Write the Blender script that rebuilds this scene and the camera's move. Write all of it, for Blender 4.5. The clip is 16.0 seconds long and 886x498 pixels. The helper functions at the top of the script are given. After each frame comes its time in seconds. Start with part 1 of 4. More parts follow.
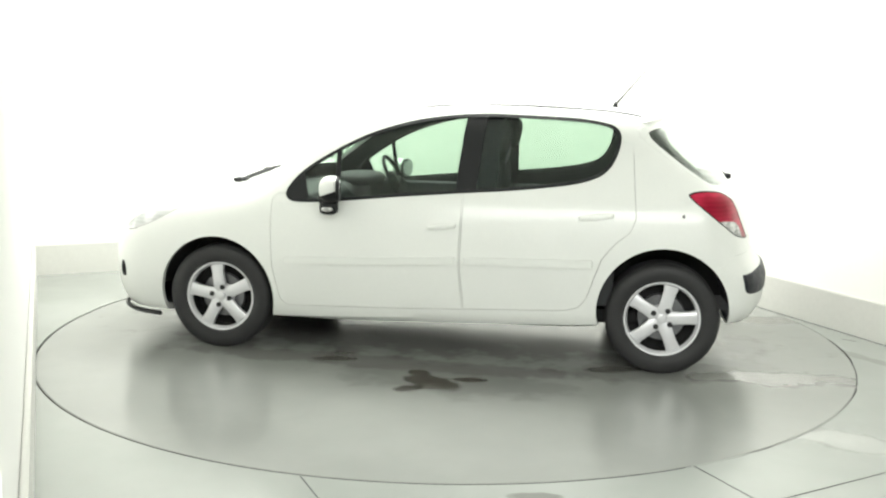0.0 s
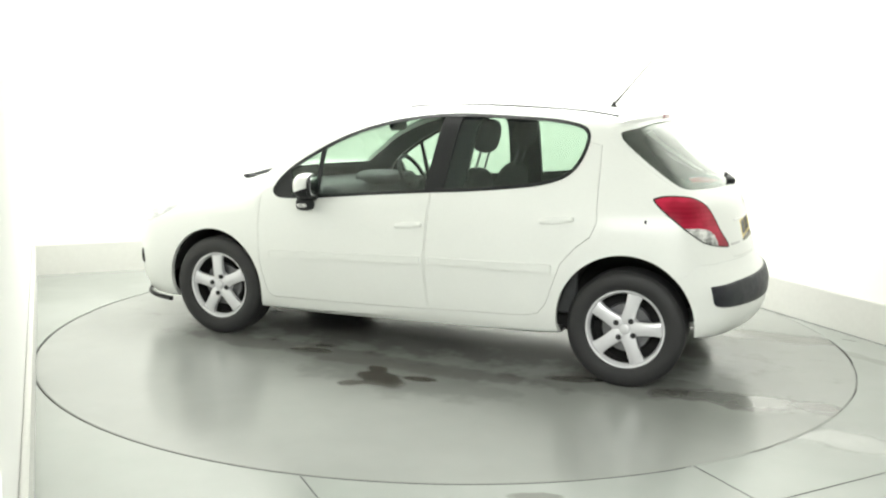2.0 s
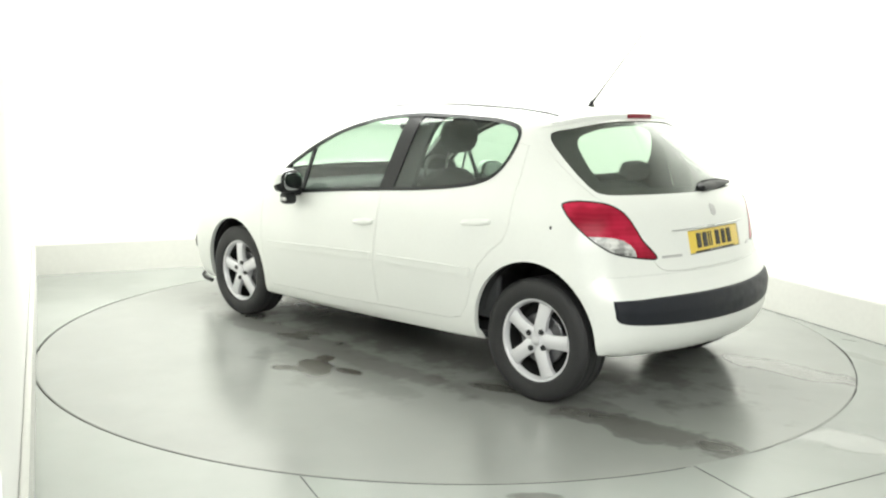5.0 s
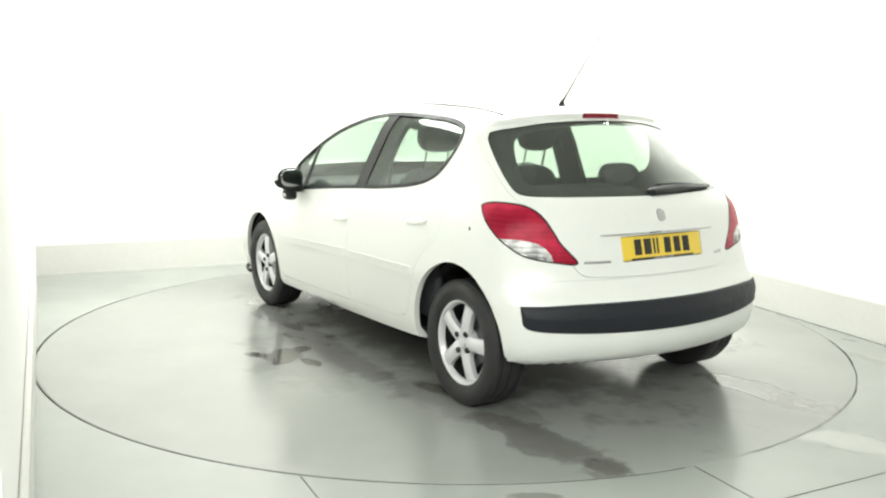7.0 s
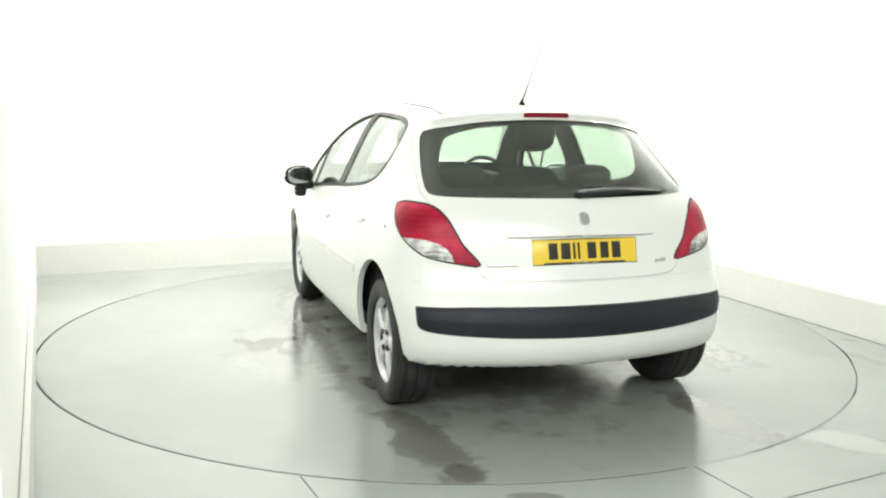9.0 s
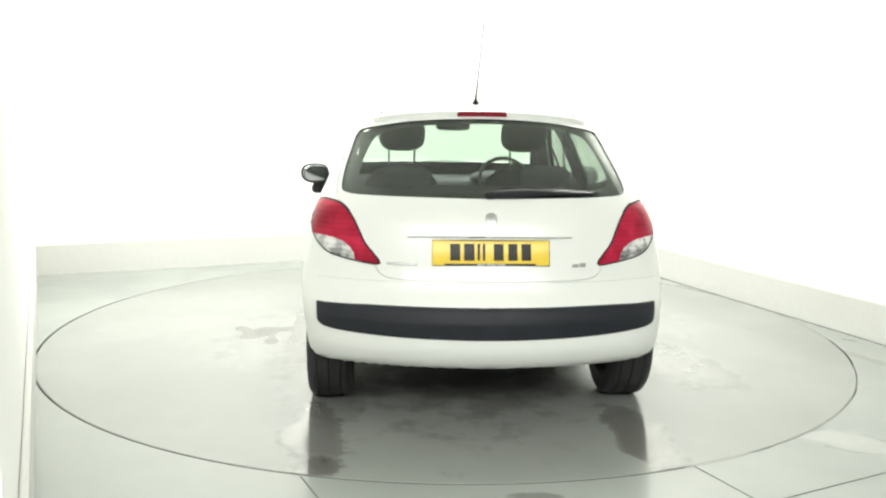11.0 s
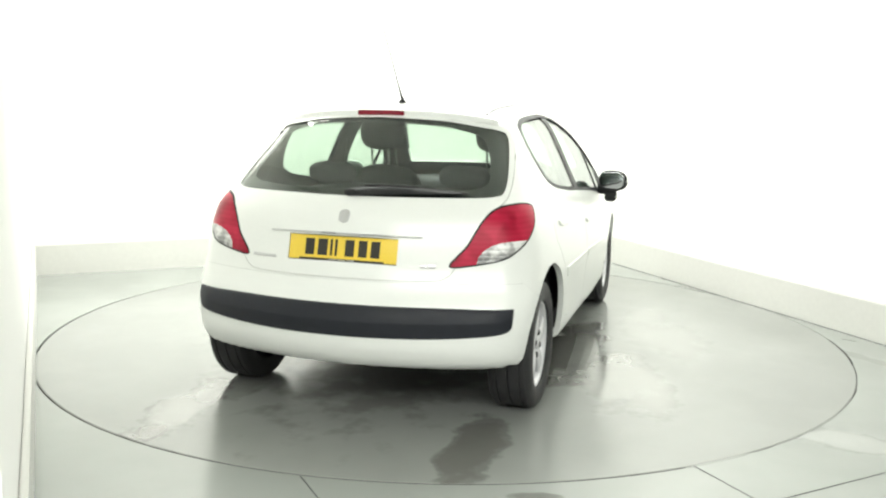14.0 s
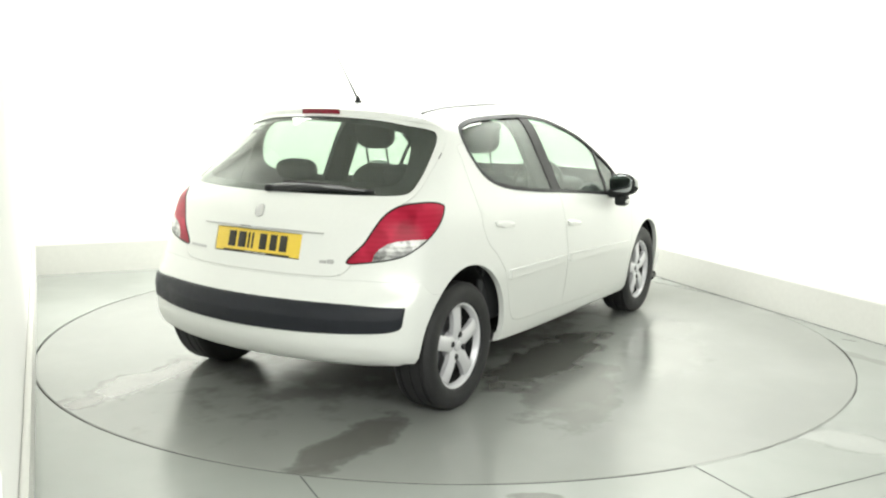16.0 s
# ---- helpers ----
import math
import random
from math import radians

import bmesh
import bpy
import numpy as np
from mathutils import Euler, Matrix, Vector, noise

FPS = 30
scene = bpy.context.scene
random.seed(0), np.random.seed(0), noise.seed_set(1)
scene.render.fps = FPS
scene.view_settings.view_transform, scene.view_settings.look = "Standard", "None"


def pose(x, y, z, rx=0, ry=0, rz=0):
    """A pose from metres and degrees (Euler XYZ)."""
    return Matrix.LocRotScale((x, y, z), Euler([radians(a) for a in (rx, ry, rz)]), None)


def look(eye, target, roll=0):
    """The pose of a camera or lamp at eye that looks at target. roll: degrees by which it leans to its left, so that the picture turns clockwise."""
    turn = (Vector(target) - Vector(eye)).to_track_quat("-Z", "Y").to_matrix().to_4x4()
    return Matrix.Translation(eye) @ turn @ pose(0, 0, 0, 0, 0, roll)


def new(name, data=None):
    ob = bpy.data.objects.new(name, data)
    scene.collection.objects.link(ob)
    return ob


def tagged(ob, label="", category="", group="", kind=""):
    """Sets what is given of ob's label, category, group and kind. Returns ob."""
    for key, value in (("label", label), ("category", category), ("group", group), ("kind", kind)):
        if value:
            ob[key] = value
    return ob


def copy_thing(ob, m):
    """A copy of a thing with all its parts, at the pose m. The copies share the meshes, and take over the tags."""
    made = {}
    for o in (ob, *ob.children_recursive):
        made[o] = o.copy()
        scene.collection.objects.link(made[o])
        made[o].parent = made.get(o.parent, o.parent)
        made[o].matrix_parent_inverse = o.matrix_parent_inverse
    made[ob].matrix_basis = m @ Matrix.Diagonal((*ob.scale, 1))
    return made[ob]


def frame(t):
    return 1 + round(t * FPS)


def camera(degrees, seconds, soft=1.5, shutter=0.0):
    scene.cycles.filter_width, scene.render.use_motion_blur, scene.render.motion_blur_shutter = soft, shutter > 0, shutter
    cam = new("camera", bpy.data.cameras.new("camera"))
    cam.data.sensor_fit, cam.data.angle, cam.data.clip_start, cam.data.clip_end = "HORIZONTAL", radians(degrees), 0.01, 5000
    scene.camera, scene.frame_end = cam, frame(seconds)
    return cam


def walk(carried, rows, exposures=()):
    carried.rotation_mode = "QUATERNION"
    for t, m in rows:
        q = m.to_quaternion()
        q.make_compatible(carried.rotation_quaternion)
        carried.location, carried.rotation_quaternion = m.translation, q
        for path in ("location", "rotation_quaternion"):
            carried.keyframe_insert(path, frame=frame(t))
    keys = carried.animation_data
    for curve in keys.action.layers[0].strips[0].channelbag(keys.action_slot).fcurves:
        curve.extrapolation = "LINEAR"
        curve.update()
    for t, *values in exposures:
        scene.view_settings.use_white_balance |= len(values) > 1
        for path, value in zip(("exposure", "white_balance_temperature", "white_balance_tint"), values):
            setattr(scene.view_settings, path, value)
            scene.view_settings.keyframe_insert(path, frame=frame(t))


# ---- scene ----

# ---------------------------------------------------------------- camera
EYE = Vector((0.0, -5.669, 1.4166))
VIEW = Vector((-0.00399, 0.98774, -0.15608))
cam = camera(52.83, 16.0, soft=2.2)
walk(cam, [(0.0, look(EYE, EYE + VIEW, 0.94)), (16.0, look(EYE, EYE + VIEW, 0.94))], exposures=[(0.0, 0.0), (16.0, 0.0)])

# ---------------------------------------------------------------- light
world = bpy.data.worlds.new("world")
scene.world = world
world.use_nodes = True
world.node_tree.nodes["Background"].inputs[0].default_value = (0.9, 0.95, 1.0, 1)
world.node_tree.nodes["Background"].inputs[1].default_value = 0.05


def strip_lamp(name, p, q, z, width, aim, watts, colour=(0.985, 1.0, 0.952)):
    """A long soft lamp under the ceiling from p to q, facing the point aim."""
    lamp = bpy.data.lights.new(name, "AREA")
    a, b = Vector((*p, z)), Vector((*q, z))
    lamp.shape, lamp.size, lamp.size_y, lamp.energy, lamp.color = "RECTANGLE", (b - a).length, width, watts, colour
    x = (b - a).normalized()
    back = (a + b) / 2 - Vector(aim)
    back = (back - x * back.dot(x)).normalized()
    y = back.cross(x)
    m = Matrix((x, y, back)).transposed().to_4x4()
    m.translation = (a + b) / 2
    ob = new(name, lamp)
    ob.matrix_world = m
    return ob


strip_lamp("ceiling_light_panel", (-2.2, 0.85), (2.0, 0.85), 3.1, 1.3, (-0.1, 0.85, 0.0), 262)
strip_lamp("south_light_panel", (3.2, -5.9), (-3.2, -5.9), 3.1, 3.4, (0.0, -5.3, 0.0), 598)


# ---------------------------------------------------------------- materials
def material(name, build):
    m = bpy.data.materials.new(name)
    m.use_nodes = True
    nt = m.node_tree
    nt.nodes.clear()
    out = nt.nodes.new("ShaderNodeOutputMaterial")
    nt.links.new(build(nt), out.inputs["Surface"])
    return m


def node(nt, kind, **sets):
    n = nt.nodes.new(kind)
    for k, v in sets.items():
        key = k.replace("_", " ")
        if key.isdigit():
            key = int(key)
        if hasattr(v, "is_output"):
            nt.links.new(v, n.inputs[key])
        else:
            n.inputs[key].default_value = v
    return n


def principled(nt, colour, rough=0.5, metal=0.0, coat=0.0, normal=None, spec=0.5):
    b = nt.nodes.new("ShaderNodeBsdfPrincipled")
    for key, v in (("Base Color", colour), ("Roughness", rough), ("Metallic", metal), ("Coat Weight", coat), ("Specular IOR Level", spec)):
        if hasattr(v, "is_output"):
            nt.links.new(v, b.inputs[key])
        else:
            b.inputs[key].default_value = (*v, 1) if isinstance(v, tuple) else v
    b.inputs["Coat Roughness"].default_value = 0.11
    if normal is not None:
        nt.links.new(normal, b.inputs["Normal"])
    return b


def noise_tex(nt, scale, detail=3.0, rough=0.5, vector=None):
    n = nt.nodes.new("ShaderNodeTexNoise")
    n.inputs["Scale"].default_value, n.inputs["Detail"].default_value, n.inputs["Roughness"].default_value = scale, detail, rough
    if vector is None:
        vector = nt.nodes.new("ShaderNodeTexCoord").outputs["Object"]
    nt.links.new(vector, n.inputs["Vector"])
    return n.outputs["Fac"]


def maths(nt, op, a, b=0.0, clamp=False):
    n = nt.nodes.new("ShaderNodeMath")
    n.operation, n.use_clamp = op, clamp
    for i, v in enumerate((a, b)):
        if hasattr(v, "is_output"):
            nt.links.new(v, n.inputs[i])
        else:
            n.inputs[i].default_value = v
    return n.outputs[0]


def ramp(nt, fac, a, b, lo, hi):
    n = nt.nodes.new("ShaderNodeMapRange")
    n.interpolation_type = "SMOOTHSTEP"
    for key, v in (("Value", fac), ("From Min", a), ("From Max", b), ("To Min", lo), ("To Max", hi)):
        if hasattr(v, "is_output"):
            nt.links.new(v, n.inputs[key])
        else:
            n.inputs[key].default_value = v
    return n.outputs[0]


def blend(nt, fac, a, b):
    n = nt.nodes.new("ShaderNodeMix")
    n.data_type = "RGBA"
    for i, v in ((0, fac), (6, a), (7, b)):
        if hasattr(v, "is_output"):
            nt.links.new(v, n.inputs[i])
        else:
            n.inputs[i].default_value = (*v, 1) if isinstance(v, tuple) else v
    return n.outputs[2]


def bump(nt, height, strength=0.2, distance=0.002):
    n = nt.nodes.new("ShaderNodeBump")
    n.inputs["Strength"].default_value, n.inputs["Distance"].default_value = strength, distance
    nt.links.new(height, n.inputs["Height"])
    return n.outputs[0]


def plain(name, colour, rough=0.5, metal=0.0, coat=0.0, grain=120.0, vary=0.12, relief=0.08, spec=0.5):
    def build(nt):
        fine, wide = noise_tex(nt, grain, 2), noise_tex(nt, grain / 25, 3)
        dark = tuple(c * (1 - vary) for c in colour)
        col = blend(nt, ramp(nt, maths(nt, "ADD", maths(nt, "MULTIPLY", fine, 0.4), maths(nt, "MULTIPLY", wide, 0.6)), 0.35, 0.65, 0.0, 1.0), dark, colour)
        return principled(nt, col, ramp(nt, wide, 0.3, 0.7, rough * 0.88, min(1, rough * 1.12)), metal, coat, bump(nt, fine, relief, 0.001), spec).outputs[0]
    return material(name, build)


def glass(name, tint, gloss=1.0):
    def build(nt):
        clear = node(nt, "ShaderNodeBsdfTransparent", Color=(*tint, 1))
        shine = node(nt, "ShaderNodeBsdfGlossy", Color=(1, 1, 1, 1), Roughness=0.02)
        facing = node(nt, "ShaderNodeLayerWeight", Blend=0.5)
        fres = maths(nt, "ADD", maths(nt, "MULTIPLY", maths(nt, "POWER", facing.outputs["Facing"], 5.0), 0.9), 0.035)
        mix = nt.nodes.new("ShaderNodeMixShader")
        nt.links.new(maths(nt, "MULTIPLY", fres, gloss, True), mix.inputs[0])
        nt.links.new(clear.outputs[0], mix.inputs[1])
        nt.links.new(shine.outputs[0], mix.inputs[2])
        return mix.outputs[0]
    return material(name, build)


def lens(name, colour, light, ribs=0.0, cells=16.0, spec=0.5, rough=0.16):
    """A lamp's moulded plastic lens: coloured, glossy, ribbed; the reflector's cells and highlights behind it are
    painted in.
    """
    def build(nt):
        co = nt.nodes.new("ShaderNodeTexCoord").outputs["Object"]
        wave, band = nt.nodes.new("ShaderNodeTexWave"), nt.nodes.new("ShaderNodeTexWave")
        for w, scale, bend in ((wave, 14.0, 1.5), (band, 1.7, 1.2)):
            w.bands_direction = "Z"
            w.inputs["Scale"].default_value, w.inputs["Distortion"].default_value = scale, bend
            nt.links.new(co, w.inputs["Vector"])
        cell = ramp(nt, noise_tex(nt, cells, 2), 0.40, 0.62, 0.0, 1.0)
        f = maths(nt, "ADD", maths(nt, "MULTIPLY", wave.outputs["Fac"], 0.12), maths(nt, "MULTIPLY", cell, 0.45))
        f = maths(nt, "ADD", f, maths(nt, "MULTIPLY", band.outputs["Fac"], 0.43), True)
        return principled(nt, blend(nt, f, colour, light), rough, 0.0, 0.0, bump(nt, wave.outputs["Fac"], ribs, 0.002), spec).outputs[0]
    return material(name, build)


PAINT = plain("white_car_paint", (0.77, 0.785, 0.755), 0.34, 0, 0.5, 60, 0.02, 0.0)
TRIM = plain("black_satin_trim", (0.012, 0.013, 0.014), 0.5, 0, 0.0, 200, 0.2, 0.05, 0.28)
PLASTIC = plain("charcoal_grained_plastic", (0.014, 0.016, 0.022), 0.5, 0, 0, 500, 0.25, 0.25, 0.3)
RUBBER = plain("tyre_rubber", (0.022, 0.022, 0.023), 0.62, 0, 0, 160, 0.25, 0.2)
ALLOY = plain("silver_painted_alloy", (0.72, 0.72, 0.74), 0.36, 0.25, 0.6, 200, 0.06, 0.03)
STEEL = plain("dull_steel", (0.25, 0.25, 0.26), 0.4, 0.9, 0, 90, 0.3, 0.1)
BOLT = plain("dark_wheel_bolt", (0.06, 0.06, 0.062), 0.45, 0.6, 0, 90, 0.3, 0.1)
DARK = plain("underbody_black", (0.012, 0.012, 0.012), 0.8, 0, 0, 40, 0.3, 0.3)
CLOTH = plain("dark_grey_seat_cloth", (0.050, 0.052, 0.056), 0.9, 0, 0, 380, 0.2, 0.08)
DASH = plain("dark_grey_dashboard", (0.042, 0.044, 0.046), 0.7, 0, 0, 400, 0.15, 0.06)
CHROME = plain("chrome", (0.75, 0.76, 0.78), 0.12, 1.0, 0, 60, 0.03, 0.0)
BADGE = plain("grey_badge", (0.5, 0.5, 0.5), 0.3, 0.7, 0, 60, 0.05, 0.0)
YELLOW = plain("yellow_plate", (0.84, 0.60, 0.05), 0.35, 0, 0.4, 80, 0.05, 0.02)
INK = plain("black_plate_ink", (0.02, 0.018, 0.012), 0.5, 0, 0, 90, 0.1, 0.0)
GLASS = glass("green_tinted_glass", (0.78, 0.845, 0.798), 0.8)
BACKGLASS = glass("tinted_rear_glass", (0.85, 0.90, 0.856), 1.25)
RED = lens("red_lamp_lens", (0.24, 0.004, 0.020), (0.58, 0.026, 0.070), 0.05, 8.0, 0.16, 0.30)
CLEAR = lens("clear_lamp_lens", (0.05, 0.05, 0.05), (0.80, 0.80, 0.78), 0.2, 26.0)
BRAKE = lens("dark_red_brake_lens", (0.13, 0.006, 0.016), (0.22, 0.014, 0.028), 0.2, 16.0, 0.25)
HEAD = lens("clear_headlamp_lens", (0.40, 0.41, 0.41), (0.84, 0.85, 0.85), 0.3, 9.0)
MIRROR = plain("mirror_glass", (0.34, 0.35, 0.36), 0.12, 1.0, 0, 10, 0.0, 0.0)
WALL = plain("white_wall_paint", (0.86, 0.86, 0.83), 0.75, 0, 0, 40, 0.02, 0.06)
BACKROOM = plain("grey_workshop_paint", (0.25, 0.25, 0.24), 0.8, 0, 0, 40, 0.1, 0.1)
BOARD = plain("white_kick_board", (0.60, 0.60, 0.565), 0.5, 0, 0, 30, 0.05, 0.06)


def floor_material(name, base, stains_and_shade, cracks=False):
    """Grey sealed floor; stains and painted shade: (x, y, half length, half width, turn, darkening, wetness, rim)."""
    def build(nt):
        co = nt.nodes.new("ShaderNodeTexCoord").outputs["Object"]
        wide, mid, fine = noise_tex(nt, 0.9, 5, 0.55, co), noise_tex(nt, 5, 5, 0.6, co), noise_tex(nt, 160, 2, 0.5, co)
        light, dark = base, tuple(c * 0.90 for c in base)
        col = blend(nt, ramp(nt, wide, 0.34, 0.66, 0.0, 1.0), dark, light)
        col = blend(nt, ramp(nt, mid, 0.5, 0.8, 0.0, 0.12), col, tuple(c * 0.8 for c in base))
        rough = ramp(nt, maths(nt, "ADD", maths(nt, "MULTIPLY", wide, 0.6), maths(nt, "MULTIPLY", mid, 0.4)), 0.35, 0.65, 0.17, 0.26)
        ragged = maths(nt, "MULTIPLY", maths(nt, "SUBTRACT", noise_tex(nt, 5, 3, 0.55, co), 0.5), 1.7)
        film = 0.0
        for x, y, a, b, turn, depth, wet, edge in stains_and_shade:
            mp = nt.nodes.new("ShaderNodeMapping")
            mp.vector_type = "TEXTURE"
            mp.inputs["Location"].default_value = (x, y, 0)
            mp.inputs["Rotation"].default_value = (0, 0, radians(turn))
            mp.inputs["Scale"].default_value = (a, b, 1)
            nt.links.new(co, mp.inputs["Vector"])
            ln = nt.nodes.new("ShaderNodeVectorMath")
            ln.operation = "LENGTH"
            nt.links.new(mp.outputs[0], ln.inputs[0])
            d = maths(nt, "ADD", ln.outputs["Value"], ragged)
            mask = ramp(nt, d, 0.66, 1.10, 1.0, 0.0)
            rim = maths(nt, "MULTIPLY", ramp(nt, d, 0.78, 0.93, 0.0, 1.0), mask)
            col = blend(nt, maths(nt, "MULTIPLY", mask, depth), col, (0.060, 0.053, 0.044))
            col = blend(nt, maths(nt, "MULTIPLY", rim, edge), col, (0.03, 0.028, 0.026))
            n = nt.nodes.new("ShaderNodeMix")
            nt.links.new(maths(nt, "MULTIPLY", mask, wet), n.inputs[0])
            nt.links.new(rough, n.inputs[2])
            n.inputs[3].default_value = 0.07
            rough = n.outputs[0]
            film = maths(nt, "MAXIMUM", film, maths(nt, "MULTIPLY", maths(nt, "MULTIPLY", mask, wet), ramp(nt, mid, 0.3, 0.55, 0.7, 1.0)))
        b = principled(nt, col, rough, 0, film, bump(nt, fine, 0.05, 0.0006), 0.75)
        b.inputs["Coat Roughness"].default_value = 0.085
        return b.outputs[0]
    return material(name, build)


DISC = floor_material("turntable_paint", (0.268, 0.278, 0.262), [
    # first ellipse: brown wet dirt, darkened further to paint in the car's shadow
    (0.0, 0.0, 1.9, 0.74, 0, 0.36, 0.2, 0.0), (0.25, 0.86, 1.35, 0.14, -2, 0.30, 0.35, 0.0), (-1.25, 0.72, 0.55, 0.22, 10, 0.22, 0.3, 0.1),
    (-0.13, 1.17, 0.16, 0.11, -30, 0.86, 0.4, 0.5), (-0.02, 1.29, 0.09, 0.06, 25, 0.86, 0.4, 0.5), (-0.02, 1.01, 0.05, 0.07, 60, 0.86, 0.4, 0.5), (-0.29, 1.09, 0.10, 0.045, 8, 0.85, 0.4, 0.5),
    (0.50, 0.85, 0.16, 0.05, 8, 0.55, 0.5, 0.4), (-1.05, 0.73, 0.17, 0.06, 15, 0.5, 0.6, 0.3),
    (-1.92, 0.71, 0.46, 0.13, 6, 0.46, 0.75, 0.60), (-1.93, -0.72, 0.44, 0.13, 3, 0.52, 0.55, 0.45), (-2.22, 0.67, 0.12, 0.07, 20, 0.45, 0.6, 0.4),
    # first ellipse: wet patch, its dark colour also painting the underbody's reflection
    (-0.25, -0.86, 0.75, 0.20, 2, 0.48, 0.95, 0.25), (-0.72, -1.22, 0.62, 0.24, 14, 0.32, 0.6, 0.3), (0.25, -1.36, 0.52, 0.26, 24, 0.10, 0.4, 0.0),
    (-0.2, 1.1, 0.7, 0.28, -8, 0.14, 0.4, 0.0), (0.75, -1.22, 0.36, 0.16, 10, 0.08, 0.35, 0.0)])
SCREED = floor_material("floor_paint", (0.298, 0.316, 0.296), [
    (1.80, -1.93, 0.36, 0.13, -30, 0.03, 1.0, 0.55), (0.36, -2.54, 0.12, 0.035, 0, 0.5, 0.3, 0.3), (2.15, -2.12, 0.26, 0.08, -34, 0.05, 0.9, 0.45), (2.5, -0.6, 0.3, 0.05, -62, 0.12, 0.6, 0.1), (2.2, 1.2, 0.9, 0.14, -66, 0.18, 0.5, 0.1)])


# ---------------------------------------------------------------- mesh helpers
def mesh_of(bm, name="mesh", sharp=0.6):
    bmesh.ops.recalc_face_normals(bm, faces=bm.faces[:])
    for f in bm.faces:
        f.smooth = True
    for e in bm.edges:
        if len(e.link_faces) == 2 and e.calc_face_angle(0.0) > sharp:
            e.smooth = False
    me = bpy.data.meshes.new(name)
    bm.to_mesh(me)
    bm.free()
    return me


def part(name, data, mat, parent=None, label="", m=None):
    """One mesh object under a thing or a part; data is a bmesh or a mesh."""
    me = data if isinstance(data, bpy.types.Mesh) else mesh_of(data, name)
    me.materials.clear()
    me.materials.append(mat)
    ob = new(name, me)
    if parent is not None:
        ob.parent = parent
    if m is not None:
        ob.matrix_basis = m
    if label:
        ob["label"] = label
    return ob


def box(bm, x0, x1, y0, y1, z0, z1, bevel=0.0, m=None):
    g = bmesh.ops.create_cube(bm, size=1.0, matrix=Matrix.LocRotScale(((x0 + x1) / 2, (y0 + y1) / 2, (z0 + z1) / 2), None, (x1 - x0, y1 - y0, z1 - z0)))
    vs = g["verts"]
    if bevel:
        es = list({e for v in vs for e in v.link_edges})
        r = bmesh.ops.bevel(bm, geom=es, offset=bevel, segments=3, affect="EDGES", profile=0.5)
        vs = list({v for f in r["faces"] for v in f.verts} | {v for v in vs if v.is_valid})
    if m is not None:
        bmesh.ops.transform(bm, matrix=m, verts=vs)
    return bm


def lathe(bm, profile, m=None, n=48, closed=True):
    """Turns a profile of (radius, along) round the y axis."""
    rings = []
    for r, a in profile:
        rings.append([bm.verts.new((r * math.cos(2 * math.pi * k / n), a, r * math.sin(2 * math.pi * k / n))) for k in range(n)])
    count = len(rings)
    for i in range(count if closed else count - 1):
        p, q = rings[i], rings[(i + 1) % count]
        for k in range(n):
            bm.faces.new((p[k], p[(k + 1) % n], q[(k + 1) % n], q[k]))
    if m is not None:
        bmesh.ops.transform(bm, matrix=m, verts=[v for ring in rings for v in ring])
    return bm


def tube(points, radius, n=10, taper=1.0):
    """A round bar along points."""
    bm, rings = bmesh.new(), []
    pts = [Vector(p) for p in points]
    for i, p in enumerate(pts):
        way = (pts[min(i + 1, len(pts) - 1)] - pts[max(i - 1, 0)]).normalized()
        side = way.orthogonal().normalized() if i == 0 else (side - way * side.dot(way)).normalized()
        up = way.cross(side)
        r = radius * (1 + (taper - 1) * i / (len(pts) - 1))
        rings.append([bm.verts.new(p + r * (math.cos(2 * math.pi * k / n) * side + math.sin(2 * math.pi * k / n) * up)) for k in range(n)])
    for a, b in zip(rings, rings[1:]):
        for k in range(n):
            bm.faces.new((a[k], a[(k + 1) % n], b[(k + 1) % n], b[k]))
    bm.faces.new(rings[0][::-1]), bm.faces.new(rings[-1])
    return bm


def spline(points, steps=8, closed=True):
    """Catmull-Rom curve through 2D or 3D points."""
    p = [np.array(q, float) for q in points]
    n, out = len(p), []
    for i in range(n if closed else n - 1):
        a, b, c, d = (p[(i + k) % n] if closed else p[min(max(i + k, 0), n - 1)] for k in (-1, 0, 1, 2))
        for s in range(steps):
            t = s / steps
            out.append(tuple(0.5 * (2 * b + (c - a) * t + (2 * a - 5 * b + 4 * c - d) * t * t + (3 * b - a - 3 * c + d) * t ** 3)))
    if not closed:
        out.append(tuple(p[-1]))
    return out


def grown(outline, by):
    """The outline moved outwards by that much (inwards when negative)."""
    p = np.array(outline, float)
    d = np.roll(p, -1, 0) - np.roll(p, 1, 0)
    d /= np.linalg.norm(d, axis=1, keepdims=True) + 1e-9
    area = np.sum(p[:, 0] * np.roll(p[:, 1], -1) - np.roll(p[:, 0], -1) * p[:, 1])
    nrm = np.c_[d[:, 1], -d[:, 0]] * (1 if area > 0 else -1)
    return [tuple(q) for q in p + nrm * by]


def along(axis):
    """Maps outline (a, b) and depth w to a point, for prisms along y, x or the rear and front corners."""
    r = 2 ** -0.5
    return {"y": lambda a, b, w: (a, w, b), "x": lambda a, b, w: (w, a, b), "z": lambda a, b, w: (a, b, w),
            "rl": lambda a, b, w: ((a - w) * r, (a + w) * r, b), "rr": lambda a, b, w: ((a - w) * r, -(a + w) * r, b),
            "fl": lambda a, b, w: ((a + w) * r, (w - a) * r, b), "fr": lambda a, b, w: ((a + w) * r, -(w - a) * r, b)}[axis]


